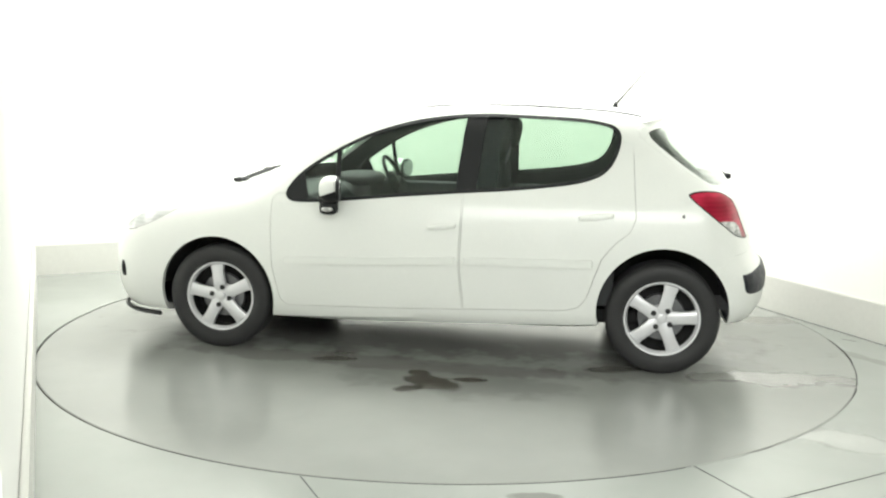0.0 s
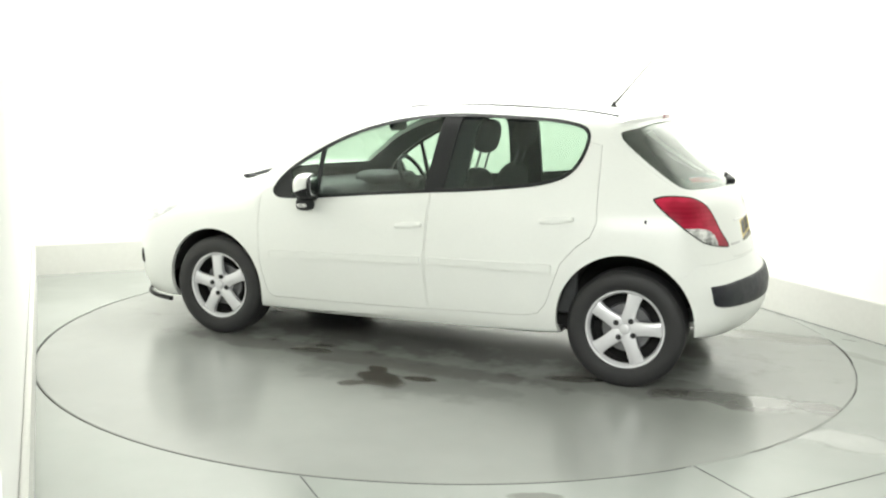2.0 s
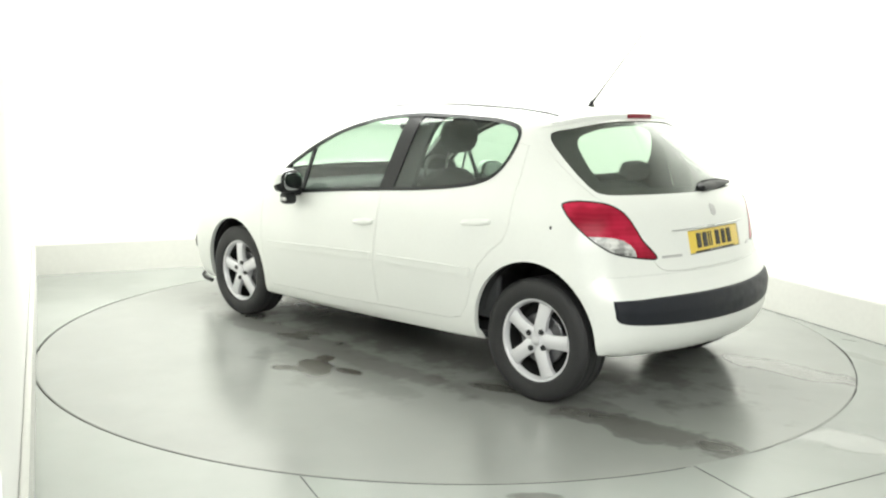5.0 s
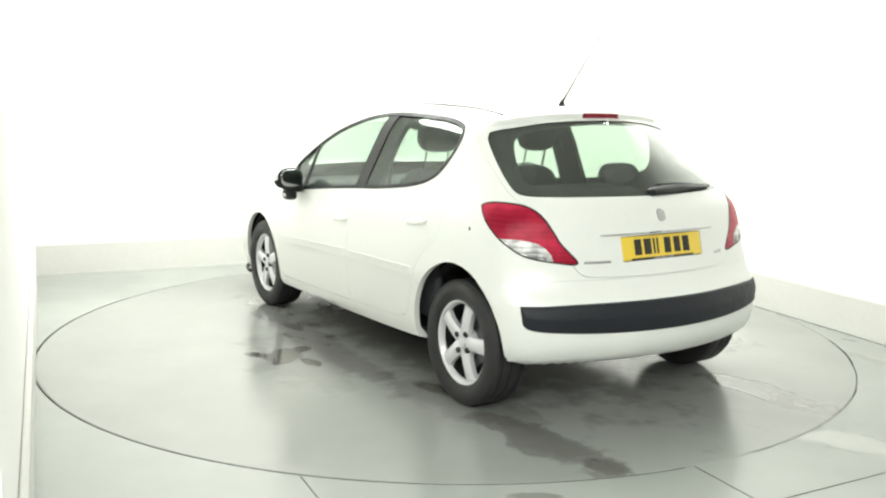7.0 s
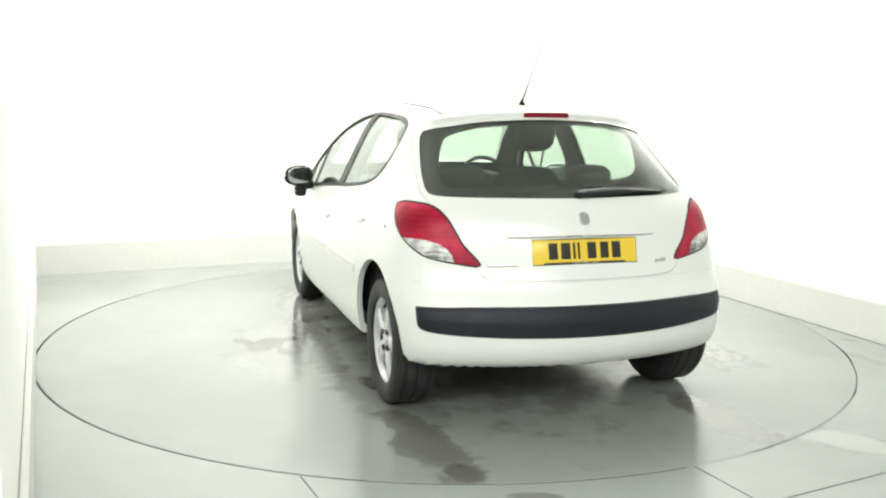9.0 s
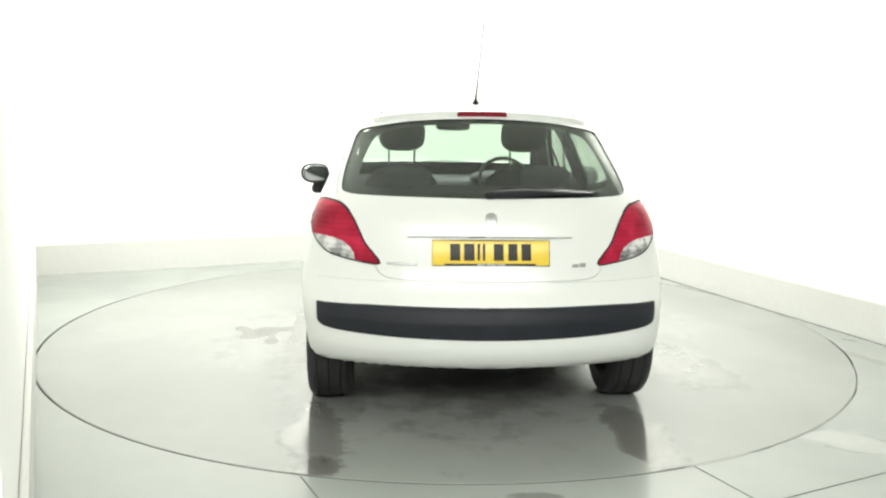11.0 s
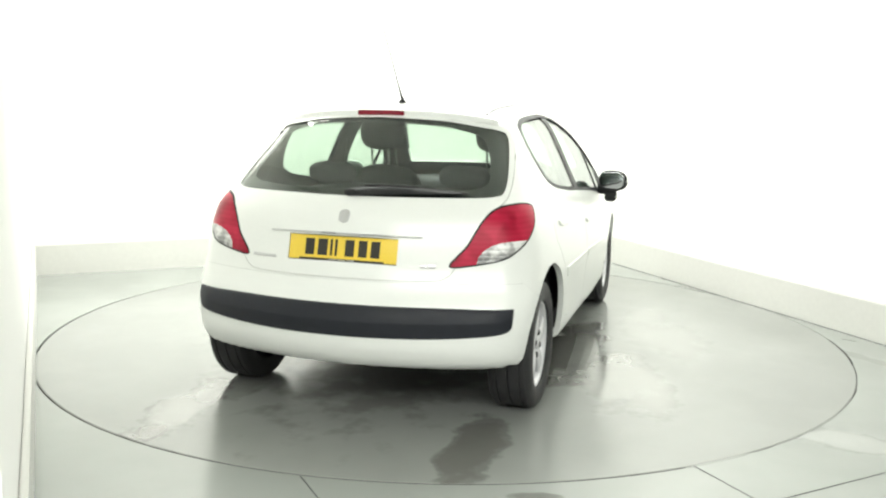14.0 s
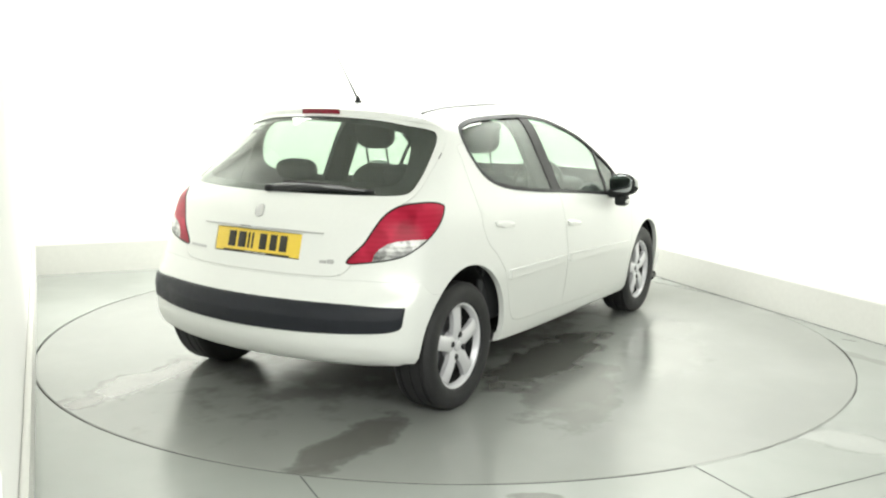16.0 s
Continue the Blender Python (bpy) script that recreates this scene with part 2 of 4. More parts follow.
def prism(outline, axis, w0, w1, hole=None):
    """A closed block with that outline, or with a hole of equally many points in it."""
    bm, f = bmesh.new(), along(axis)
    lo, hi = [bm.verts.new(f(*p, w0)) for p in outline], [bm.verts.new(f(*p, w1)) for p in outline]
    n = len(outline)
    for k in range(n):
        bm.faces.new((lo[k], lo[(k + 1) % n], hi[(k + 1) % n], hi[k]))
    if hole is None:
        bm.faces.new(lo), bm.faces.new(hi)
    else:
        l2, h2 = [bm.verts.new(f(*p, w0)) for p in hole], [bm.verts.new(f(*p, w1)) for p in hole]
        for k in range(n):
            j = (k + 1) % n
            bm.faces.new((l2[k], l2[j], h2[j], h2[k])), bm.faces.new((lo[k], lo[j], l2[j], l2[k])), bm.faces.new((hi[k], hi[j], h2[j], h2[k]))
    bmesh.ops.recalc_face_normals(bm, faces=bm.faces[:])
    me = bpy.data.meshes.new("cutter")
    bm.to_mesh(me)
    bm.free()
    return me


def boolean(me, cutters, op="DIFFERENCE"):
    """The mesh less, or within, the cutters one after the other."""
    for cut in cutters:
        a, b = new("work", me), new("tool", cut)
        mod = a.modifiers.new("cut", "BOOLEAN")
        mod.object, mod.operation, mod.solver = b, op, "MANIFOLD"
        bpy.context.view_layer.update()
        got = bpy.data.meshes.new_from_object(a.evaluated_get(bpy.context.evaluated_depsgraph_get()))
        bpy.data.objects.remove(a), bpy.data.objects.remove(b)
        me = got
    return me


def finish(me, sharp=0.5):
    bm = bmesh.new()
    bm.from_mesh(me)
    bmesh.ops.remove_doubles(bm, verts=bm.verts[:], dist=0.0002)
    return mesh_of(bm, "mesh", sharp)


# ---------------------------------------------------------------- the car's form, x forward, y to its left
def curve(*pts):
    """A smooth monotone-preserving curve through (x, y) points."""
    x, y = np.array([p[0] for p in pts], float), np.array([p[1] for p in pts], float)
    h, d = np.diff(x), np.diff(y) / np.diff(x)
    m = np.zeros(len(x))
    m[0], m[-1] = d[0], d[-1]
    for i in range(1, len(x) - 1):
        if d[i - 1] * d[i] > 0:
            w1, w2 = 2 * h[i] + h[i - 1], h[i] + 2 * h[i - 1]
            m[i] = (w1 + w2) / (w1 / d[i - 1] + w2 / d[i])
    xs = np.linspace(x[0], x[-1], 1200)
    i = np.clip(np.searchsorted(x, xs) - 1, 0, len(h) - 1)
    t = (xs - x[i]) / h[i]
    ys = y[i] * (1 + 2 * t) * (1 - t) ** 2 + m[i] * h[i] * t * (1 - t) ** 2 + y[i + 1] * t * t * (3 - 2 * t) + m[i + 1] * h[i] * t * t * (t - 1)
    return lambda v: np.interp(v, xs, ys)


TOP = curve((-2.2, 1.36), (-1.3, 1.408), (-1.12, 1.425), (-1.0, 1.438), (-0.68, 1.456), (-0.34, 1.466), (-0.16, 1.464), (0.02, 1.454), (0.2, 1.432), (0.38, 1.40), (0.56, 1.352),
            (0.74, 1.285), (0.95, 1.155), (1.12, 1.035), (1.2, 0.998), (1.32, 0.978), (1.6, 0.935), (1.9, 0.862), (2.05, 0.79), (2.3, 0.60))
REAR = curve((0.0, -1.80), (0.25, -1.84), (0.31, -1.87), (0.39, -1.90), (0.475, -1.897), (0.56, -1.878), (0.62, -1.84), (0.70, -1.808), (0.77, -1.79), (0.85, -1.77), (0.95, -1.735), (1.01, -1.69),
             (1.1, -1.605), (1.2, -1.505), (1.3, -1.40), (1.36, -1.33), (1.385, -1.30), (1.41, -1.275), (1.6, -1.2))
NOSE = curve((0.0, 2.02), (0.2, 2.07), (0.35, 2.13), (0.5, 2.14), (0.62, 2.12), (0.72, 2.07), (0.85, 1.98), (1.2, 1.9))
PLAN = curve((-2.2, 0.76), (-1.75, 0.81), (-1.5, 0.850), (-1.2, 0.866), (-0.6, 0.870), (0.3, 0.870), (1.0, 0.862), (1.4, 0.845), (1.75, 0.81), (2.0, 0.76), (2.3, 0.66))
FLANK = curve((0.0, -0.10), (0.18, -0.055), (0.28, -0.026), (0.36, -0.014), (0.5, -0.003), (0.6, 0.0), (0.72, -0.010), (0.84, -0.030), (0.90, -0.045), (0.95, -0.066), (1.05, -0.110), (1.2, -0.178), (1.3, -0.228), (1.4, -0.285), (1.6, -0.40))
KEEL = curve((-2.2, 0.292), (-1.75, 0.279), (-1.5, 0.285), (-1.2, 0.28), (-0.93, 0.245), (-0.75, 0.232), (-0.1, 0.215), (0.9, 0.196), (1.3, 0.21), (1.6, 0.19), (2.3, 0.22))


def smooth_max(a, b, k):
    h = np.maximum(k - np.abs(a - b), 0) / k
    return np.maximum(a, b) + h * h * k * 0.25


def field(x, y, z):
    """Below zero inside the car's body."""
    ay = np.abs(y)
    flank = ay - PLAN(x) - FLANK(z) + 0.028 * np.clip((-0.9 - x) / 0.5, 0, 1) * np.clip((z - 0.95) / 0.25, 0, 1)
    bow = np.where(x > 0.2, 0.20 * np.minimum((x - 0.2) / 0.6, 1), 0)
    crown = 0.13 * ay ** 2.1 + np.where(x > 1.0, 0.03 * np.minimum((x - 1.0) / 0.4, 1), 0) * ay ** 3
    top = (z - TOP(x + bow * ay ** 2) + crown) * 0.9
    bend = 0.31 + 0.26 * np.clip((z - 0.95) / 0.3, 0, 1)
    rear = (REAR(z) + bend * ay ** 2 - x) * np.where(z > 1.0, 0.80, 1.0)
    nose = x - NOSE(z) + 0.34 * ay ** 2
    f = smooth_max(flank, rear, 0.13)
    f = smooth_max(f, nose, 0.16)
    f = smooth_max(f, top, 0.11 - 0.06 * np.clip((-1.0 - x) / 0.15, 0, 1))
    return smooth_max(f, KEEL(x) - z, 0.05)


def cast(origin, way, level, far=2.2):
    """How far along each ray the body's field reaches that level."""
    lo, hi = np.zeros(len(origin)), np.full(len(origin), far)
    for _ in range(34):
        mid = (lo + hi) / 2
        p = origin + way * mid[:, None]
        inside = field(p[:, 0], p[:, 1], p[:, 2]) < level
        lo, hi = np.where(inside, mid, lo), np.where(inside, hi, mid)
    return lo


def skin(level, around, lengths, rings, flip):
    """The closed surface of that level as vertices and faces, from rays off a line inside the car."""
    a0, a1 = np.array((-1.15, 0, 0.66)), np.array((1.45, 0, 0.52))
    o, w = [], []
    ang = 2 * np.pi * np.arange(around) / around
    ang = ang + 0.20 * np.sin(2 * ang) * 0.5
    radial = np.c_[0 * ang, np.sin(ang), np.cos(ang)]
    for k in range(1, rings + 1):
        phi = (np.pi / 2) * (1 - k / rings)
        o.append(np.tile(a0, (around, 1))), w.append(np.cos(phi) * radial + np.sin(phi) * np.array((-1, 0, 0)))
    for k in range(1, lengths):
        o.append(np.tile(a0 + (a1 - a0) * k / lengths, (around, 1))), w.append(radial)
    for k in range(0, rings):
        phi = (np.pi / 2) * (k / rings)
        o.append(np.tile(a1, (around, 1))), w.append(np.cos(phi) * radial + np.sin(phi) * np.array((1, 0, 0)))
    o, w = np.concatenate(o + [a0[None], a1[None]]), np.concatenate(w + [np.array([(-1.0, 0, 0)]), np.array([(1.0, 0, 0)])])
    v = o + w * cast(o, w, level)[:, None]
    rows = len(v) // around
    faces = []
    for r in range(rows - 1):
        for k in range(around):
            j = (k + 1) % around
            faces.append((r * around + k, r * around + j, (r + 1) * around + j, (r + 1) * around + k))
    tail, tip = len(v) - 2, len(v) - 1
    for k in range(around):
        j = (k + 1) % around
        faces.append((tail, j, k)), faces.append((tip, (rows - 1) * around + k, (rows - 1) * around + j))
    return v, [f[::-1] for f in faces] if flip else faces


def shell(outer, inner, around=132, lengths=96, rings=34):
    """A hollow body between two levels of the field."""
    v1, f1 = skin(outer, around, lengths, rings, False)
    v2, f2 = skin(inner, around, lengths, rings, True)
    me = bpy.data.meshes.new("shell")
    me.from_pydata(np.concatenate((v1, v2)).tolist(), [], f1 + [tuple(i + len(v1) for i in f) for f in f2])
    me.update()
    return me


def flank_y(x, z, level=0.0):
    """Half the car's width at a place of its side."""
    return float(cast(np.array([(x, 0.0, z)]), np.array([(0.0, 1.0, 0.0)]), level, 1.2)[0])


def tail_x(y, z, level=0.0):
    return -1.0 - float(cast(np.array([(-1.0, y, z)]), np.array([(-1.0, 0.0, 0.0)]), level, 1.2)[0])


def roof_z(x, y, level=0.0):
    return 0.6 + float(cast(np.array([(x, y, 0.6)]), np.array([(0.0, 0.0, 1.0)]), level, 1.2)[0])


# outlines on the side (x, z)
DLO = spline([(0.848, 0.935), (0.825, 0.892), (0.75, 0.882), (0.537, 0.894), (0.216, 0.926), (-0.163, 0.958), (-0.41, 0.977), (-0.717, 1.013), (-0.867, 1.05), (-0.941, 1.096), (-0.984, 1.163),
              (-1.006, 1.238), (-1.004, 1.295), (-0.963, 1.335), (-0.854, 1.360), (-0.698, 1.374), (-0.381, 1.386), (-0.221, 1.386), (-0.06, 1.375), (0.101, 1.352), (0.262, 1.312), (0.421, 1.255), (0.577, 1.175), (0.73, 1.077), (0.804, 1.01)], 5)
FRONT_DOOR = [(0.90, 0.925), (0.93, 0.9), (0.938, 0.736), (0.925, 0.5), (0.885, 0.32), (0.84, 0.281), (0.2, 0.296), (-0.178, 0.31), (-0.165, 0.42), (-0.151, 0.556), (-0.156, 0.777), (-0.163, 1.05), (0.4, 1.05), (0.80, 0.93)]
REAR_DOOR = [(-0.171, 1.05), (-0.163, 0.777), (-0.158, 0.556), (-0.172, 0.42), (-0.186, 0.312), (-0.74, 0.334), (-0.815, 0.355), (-0.858, 0.413), (-0.895, 0.53), (-0.93, 0.63), (-1.0, 0.715), (-1.075, 0.775), (-1.103, 0.85), (-1.092, 1.0), (-1.078, 1.24), (-0.95, 1.26), (-0.6, 1.12)]
# outlines from behind (y, z)
BACK_GLASS = spline([(0.0, 1.020), (0.3, 1.021), (0.54, 1.022), (0.64, 1.028), (0.665, 1.05), (0.656, 1.12), (0.630, 1.21), (0.602, 1.285), (0.566, 1.313), (0.48, 1.330), (0.3, 1.356), (0.0, 1.368),
                     (-0.3, 1.356), (-0.48, 1.330), (-0.566, 1.313), (-0.602, 1.285), (-0.630, 1.21), (-0.656, 1.12), (-0.665, 1.05), (-0.64, 1.028), (-0.54, 1.022), (-0.3, 1.021)], 5)
GATE = spline([(0.0, 0.668), (0.2, 0.668), (0.40, 0.670), (0.475, 0.684), (0.515, 0.73), (0.56, 0.81), (0.612, 0.90), (0.655, 0.975), (0.688, 1.03), (0.674, 1.13), (0.646, 1.23), (0.617, 1.30), (0.565, 1.336), (0.3, 1.374), (0.0, 1.383),
               (-0.3, 1.374), (-0.565, 1.336), (-0.617, 1.30), (-0.646, 1.23), (-0.674, 1.13), (-0.688, 1.03), (-0.655, 0.975), (-0.612, 0.90), (-0.56, 0.81), (-0.515, 0.73), (-0.475, 0.684), (-0.40, 0.670), (-0.2, 0.668)], 4)
SCREEN = [(0.0, 1.02), (0.4, 1.02), (0.62, 1.02), (0.60, 1.12), (0.56, 1.24), (0.5, 1.345), (0.3, 1.375), (0.0, 1.385), (-0.3, 1.375), (-0.5, 1.345), (-0.56, 1.24), (-0.60, 1.12), (-0.62, 1.02), (-0.4, 1.02)]
# outlines square to the corners
TAIL_LAMP = spline([(-0.422, 0.970), (-0.436, 0.988), (-0.487, 0.998), (-0.56, 0.997), (-0.625, 0.988), (-0.68, 0.965), (-0.722, 0.93), (-0.765, 0.872), (-0.80, 0.82), (-0.876, 0.736), (-0.79, 0.738), (-0.655, 0.765), (-0.575, 0.806), (-0.512, 0.852), (-0.452, 0.914)], 4)
LAMP_LOWER = [(-0.44, 0.70), (-0.44, 0.846), (-0.54, 0.844), (-0.61, 0.842), (-0.66, 0.836), (-0.70, 0.824), (-0.735, 0.801), (-0.758, 0.775), (-0.77, 0.74), (-0.775, 0.70)]
HEAD_LAMP = spline([(0.47, 0.872), (0.56, 0.852), (0.66, 0.820), (0.76, 0.775), (0.84, 0.705), (0.80, 0.672), (0.70, 0.690), (0.60, 0.745), (0.52, 0.822)], 4)


# ---------------------------------------------------------------- the place
def slab(name, p, q, z0, z1, thick, mat, label, inset=0.0):
    """An upright slab from p to q; the room lies to the right of that way."""
    p, q = Vector(p), Vector(q)
    way = (q - p).normalized()
    out = Vector((-way.y, way.x))
    bm = bmesh.new()
    a, b, c, d = p - out * inset, q - out * inset, q + out * thick, p + out * thick
    lo, hi = [bm.verts.new((*v, z0)) for v in (a, b, c, d)], [bm.verts.new((*v, z1)) for v in (a, b, c, d)]
    for k in range(4):
        bm.faces.new((lo[k], lo[(k + 1) % 4], hi[(k + 1) % 4], hi[k]))
    bm.faces.new(lo), bm.faces.new(hi)
    bmesh.ops.recalc_face_normals(bm, faces=bm.faces[:])
    if inset:
        es = [e for e in bm.edges if abs(e.verts[0].co.z - z1) < 1e-6 and abs(e.verts[1].co.z - z1) < 1e-6]
        bmesh.ops.bevel(bm, geom=es, offset=0.006, segments=2, affect="EDGES")
    return tagged(part(name, bm, mat), label, "wall" if not inset else "skirting", kind="structure")


CORNERS = {"w": (-3.40, 1.53), "n": (1.17, 3.68), "e": (3.92, -3.05)}
DOORWAY = (-0.975, -3.81)
slab("wall_west", DOORWAY, CORNERS["w"], -0.05, 3.2, 0.12, WALL, "plain white painted booth wall")
slab("wall_north", CORNERS["w"], CORNERS["n"], -0.05, 3.2, 0.12, WALL, "plain white painted booth wall")
slab("wall_east", CORNERS["n"], CORNERS["e"], -0.05, 3.2, 0.12, WALL, "plain white painted booth wall")
slab("wall_east_2", CORNERS["e"], (3.92, -8.2), -0.05, 3.2, 0.12, BACKROOM, "plain grey painted wall")
slab("wall_south", (3.92, -8.2), (-4.0, -8.2), -0.05, 3.2, 0.12, BACKROOM, "plain grey painted wall")
slab("wall_west_2", (-4.0, -8.2), (-4.0, -3.95), -0.05, 3.2, 0.12, BACKROOM, "plain grey painted wall")
slab("wall_west_3", (-4.0, -3.95), (-1.10, -3.95), -0.05, 3.2, 0.10, BACKROOM, "plain grey painted wall")
slab("baseboard_west", DOORWAY, CORNERS["w"], 0.0, 0.25, -0.002, BOARD, "off-white kick board along the wall", 0.03)
slab("baseboard_north", CORNERS["w"], CORNERS["n"], 0.0, 0.25, -0.002, BOARD, "off-white kick board along the wall", 0.03)
slab("baseboard_east", CORNERS["n"], CORNERS["e"], 0.0, 0.25, -0.002, BOARD, "off-white kick board along the wall", 0.03)



def cove(name, before, corner, after, radius):
    """The rounded inner corner between two walls, above the kick board."""
    c = Vector(corner)
    u, v = (Vector(before) - c).normalized(), (Vector(after) - c).normalized()
    half = u.angle(v) / 2
    mid = c + (u + v).normalized() * radius / math.sin(half)
    a, b = c + u * radius / math.tan(half), c + v * radius / math.tan(half)
    bm, n, rows = bmesh.new(), 24, []
    s, e = a - mid, b - mid
    turn = s.angle_signed(e)
    for k in range(n + 1):
        d = Matrix.Rotation(-turn * k / n, 2) @ s
        rows.append([bm.verts.new((*(mid + d), z)) for z in (0.2, 3.2)] + [bm.verts.new((*(mid + d * 1.03), z)) for z in (3.2, 0.2)])
    for p, q in zip(rows, rows[1:]):
        for k in range(4):
            bm.faces.new((p[k], p[(k + 1) % 4], q[(k + 1) % 4], q[k]))
    bm.faces.new(rows[0]), bm.faces.new(rows[-1])
    return tagged(part(name, bm, WALL), "rounded white corner between booth walls", "wall", kind="structure")


cove("wall_corner_east", CORNERS["w"], CORNERS["n"], CORNERS["e"], 1.1)

bm = bmesh.new()
box(bm, -6, 6, -9, 5.5, 3.2, 3.3)
tagged(part("ceiling", bm, WALL), "plain white ceiling", "ceiling", kind="structure")

RADIUS = 2.446
bm = bmesh.new()
lathe(bm, [(RADIUS + 0.0085, 0.0), (11.0, 0.0), (11.0, -0.04), (RADIUS + 0.0085, -0.04)], pose(0, 0, 0, 90, 0, 0), 160)
tagged(part("floor", bm, SCREED), "pale grey sealed floor, stained and glossy", "floor", kind="structure")


def seam_filler(start, end, inner):
    """An arc in the floor's colour that closes the gap round the turntable."""
    bm, n, rows = bmesh.new(), 24, []
    for k in range(n + 1):
        a = radians(start + (end - start) * k / n)
        thin = inner + (RADIUS + 0.0088 - inner) * (0.0 if 2 < k < n - 2 else 0.5)
        rows.append([bm.verts.new((r * math.cos(a), r * math.sin(a), z)) for r, z in ((thin, -0.004), (thin, 0.0006), (RADIUS + 0.010, 0.0009), (RADIUS + 0.010, -0.004))])
    for p, q in zip(rows, rows[1:]):
        for k in range(4):
            bm.faces.new((p[k], p[(k + 1) % 4], q[(k + 1) % 4], q[k]))
    bm.faces.new(rows[0]), bm.faces.new(rows[-1])
    return tagged(part("floor_seam", bm, SCREED), "grey filler in the gap round the turntable", "joint", "floor seams", "structure")


for start, end, inner in ((-66.5, -57.5, RADIUS - 0.0005), (-57.4, -30, RADIUS + 0.0035), (-29.9, -14.5, RADIUS + 0.002), (-8, 33, RADIUS - 0.0005), (108, 141, RADIUS - 0.0005), (141.1, 165, RADIUS + 0.0035)):
    seam_filler(start, end, inner)
bm = bmesh.new()
box(bm, -4, 4, -4, 4, -0.40, -0.30)
tagged(part("pit", bm, DARK), "dark pit below the turntable", "floor", kind="structure")


def joint(p, q, width=0.004):
    p, q = Vector((*p, 0.0)), Vector((*q, 0.0))
    way = (q - p).normalized()
    s = Vector((-way.y, way.x, 0)) * width / 2
    bm = bmesh.new()
    lo = [bm.verts.new(v) for v in (p - s, q - s, q + s, p + s)]
    hi = [bm.verts.new(v.co + Vector((0, 0, 0.0012))) for v in lo]
    for k in range(4):
        bm.faces.new((lo[k], lo[(k + 1) % 4], hi[(k + 1) % 4], hi[k]))
    bm.faces.new(lo), bm.faces.new(hi)
    return tagged(part("floor_joint", bm, TRIM), "thin dark joint between floor sheets", "joint", "floor joints", "structure")


joint((-0.553, -2.395), (-0.30, -2.90))
joint((1.02, -2.232), (1.30, -2.83))
joint((1.05, -2.64), (2.30, -1.99))
joint((2.535, -0.11), (2.60, -0.17), 0.007)
foot = (Vector(CORNERS["e"]) - Vector(CORNERS["n"])).normalized()
inward = Vector((foot.y, -foot.x)) * 0.033
joint(Vector(CORNERS["n"]) + inward + foot * 1.2, Vector(CORNERS["e"]) + inward - foot * 0.5, 0.006)

bm = bmesh.new()
lathe(bm, [(0.0001, 0.0), (0.8, 0.0), (1.6, 0.0), (RADIUS - 0.006, 0.0), (RADIUS, 0.004), (RADIUS, 0.04), (0.0001, 0.04)], pose(0, 0, 0, -90, 0, 0), 160, False)
turntable = tagged(part("turntable", mesh_of(bm, "turntable", 0.2), DISC), "round grey turntable, wet and stained, with shade painted under the car, flush with the floor", "turntable")


bm = bmesh.new()
lathe(bm, [(RADIUS + 0.0005, 0.001), (RADIUS + 0.003, 0.002), (RADIUS + 0.003, 0.03), (RADIUS + 0.0005, 0.03)], pose(0, 0, 0, -90, 0, 0), 160)
part("edge_ring", bm, DARK, turntable, "dark rubber edge of the turntable")


# ---------------------------------------------------------------- the car
def ring_points(cx, cz, r, n=56):
    return [(cx + r * math.cos(2 * math.pi * k / n), cz + r * math.sin(2 * math.pi * k / n)) for k in range(n)]


def ridge(lower, upper, place, height, profile=((0, -0.2), (0.06, 0.7), (0.5, 1.0), (0.94, 0.7), (1, -0.2)), n=48, ends=0.02):
    """A moulded strip between two lines (a, b); place(a, b, lift) gives the point on the body."""
    bm, rows = bmesh.new(), []
    lo, up = np.array(spline(lower, 16, False)), np.array(spline(upper, 16, False))
    t = np.linspace(0, 1, n)
    at = np.linspace(0, 1, len(lo))
    at2 = np.linspace(0, 1, len(up))
    for s in t:
        a = np.array([np.interp(s, at, lo[:, k]) for k in (0, 1)])
        b = np.array([np.interp(s, at2, up[:, k]) for k in (0, 1)])
        e = min(1.0, min(s, 1 - s) / ends)
        e = math.sqrt(max(0.0, 1 - (1 - e) ** 2))
        row = []
        for w, h in profile:
            c = a + (b - a) * (0.5 + (w - 0.5) * (0.55 + 0.45 * e))
            row.append(bm.verts.new(place(c[0], c[1], height * (h if h < 0 else h * e + -0.2 * (1 - e)))))
        rows.append(row)
    for r, q in zip(rows, rows[1:]):
        for k in range(len(profile) - 1):
            bm.faces.new((r[k], r[k + 1], q[k + 1], q[k]))
    return bm


def on_side(sign):
    return lambda x, z, lift: (x, sign * (flank_y(x, z) + lift), z)


def on_tail(y, z, lift):
    return (tail_x(y, z) - lift, y, z)


def two_tone(me, mat_in):
    """Faces deep in the shell take the inner material."""
    me.materials.append(mat_in)
    c = np.array([p.center for p in me.polygons])
    deep = field(c[:, 0], c[:, 1], c[:, 2]) < -0.020
    me.materials.append(DARK)
    n = np.array([p.normal for p in me.polygons])
    below = (n[:, 2] < -0.9) & (c[:, 2] < 0.34) & (np.abs(c[:, 1]) < 0.70) & (c[:, 0] > -1.5)
    me.polygons.foreach_set("material_index", np.where(below, 2, deep).astype(np.int32))
    return me


def painted(name, me, car, label=""):
    ob = part(name, finish(me), PAINT, car, label)
    two_tone(ob.data, DASH)
    return ob


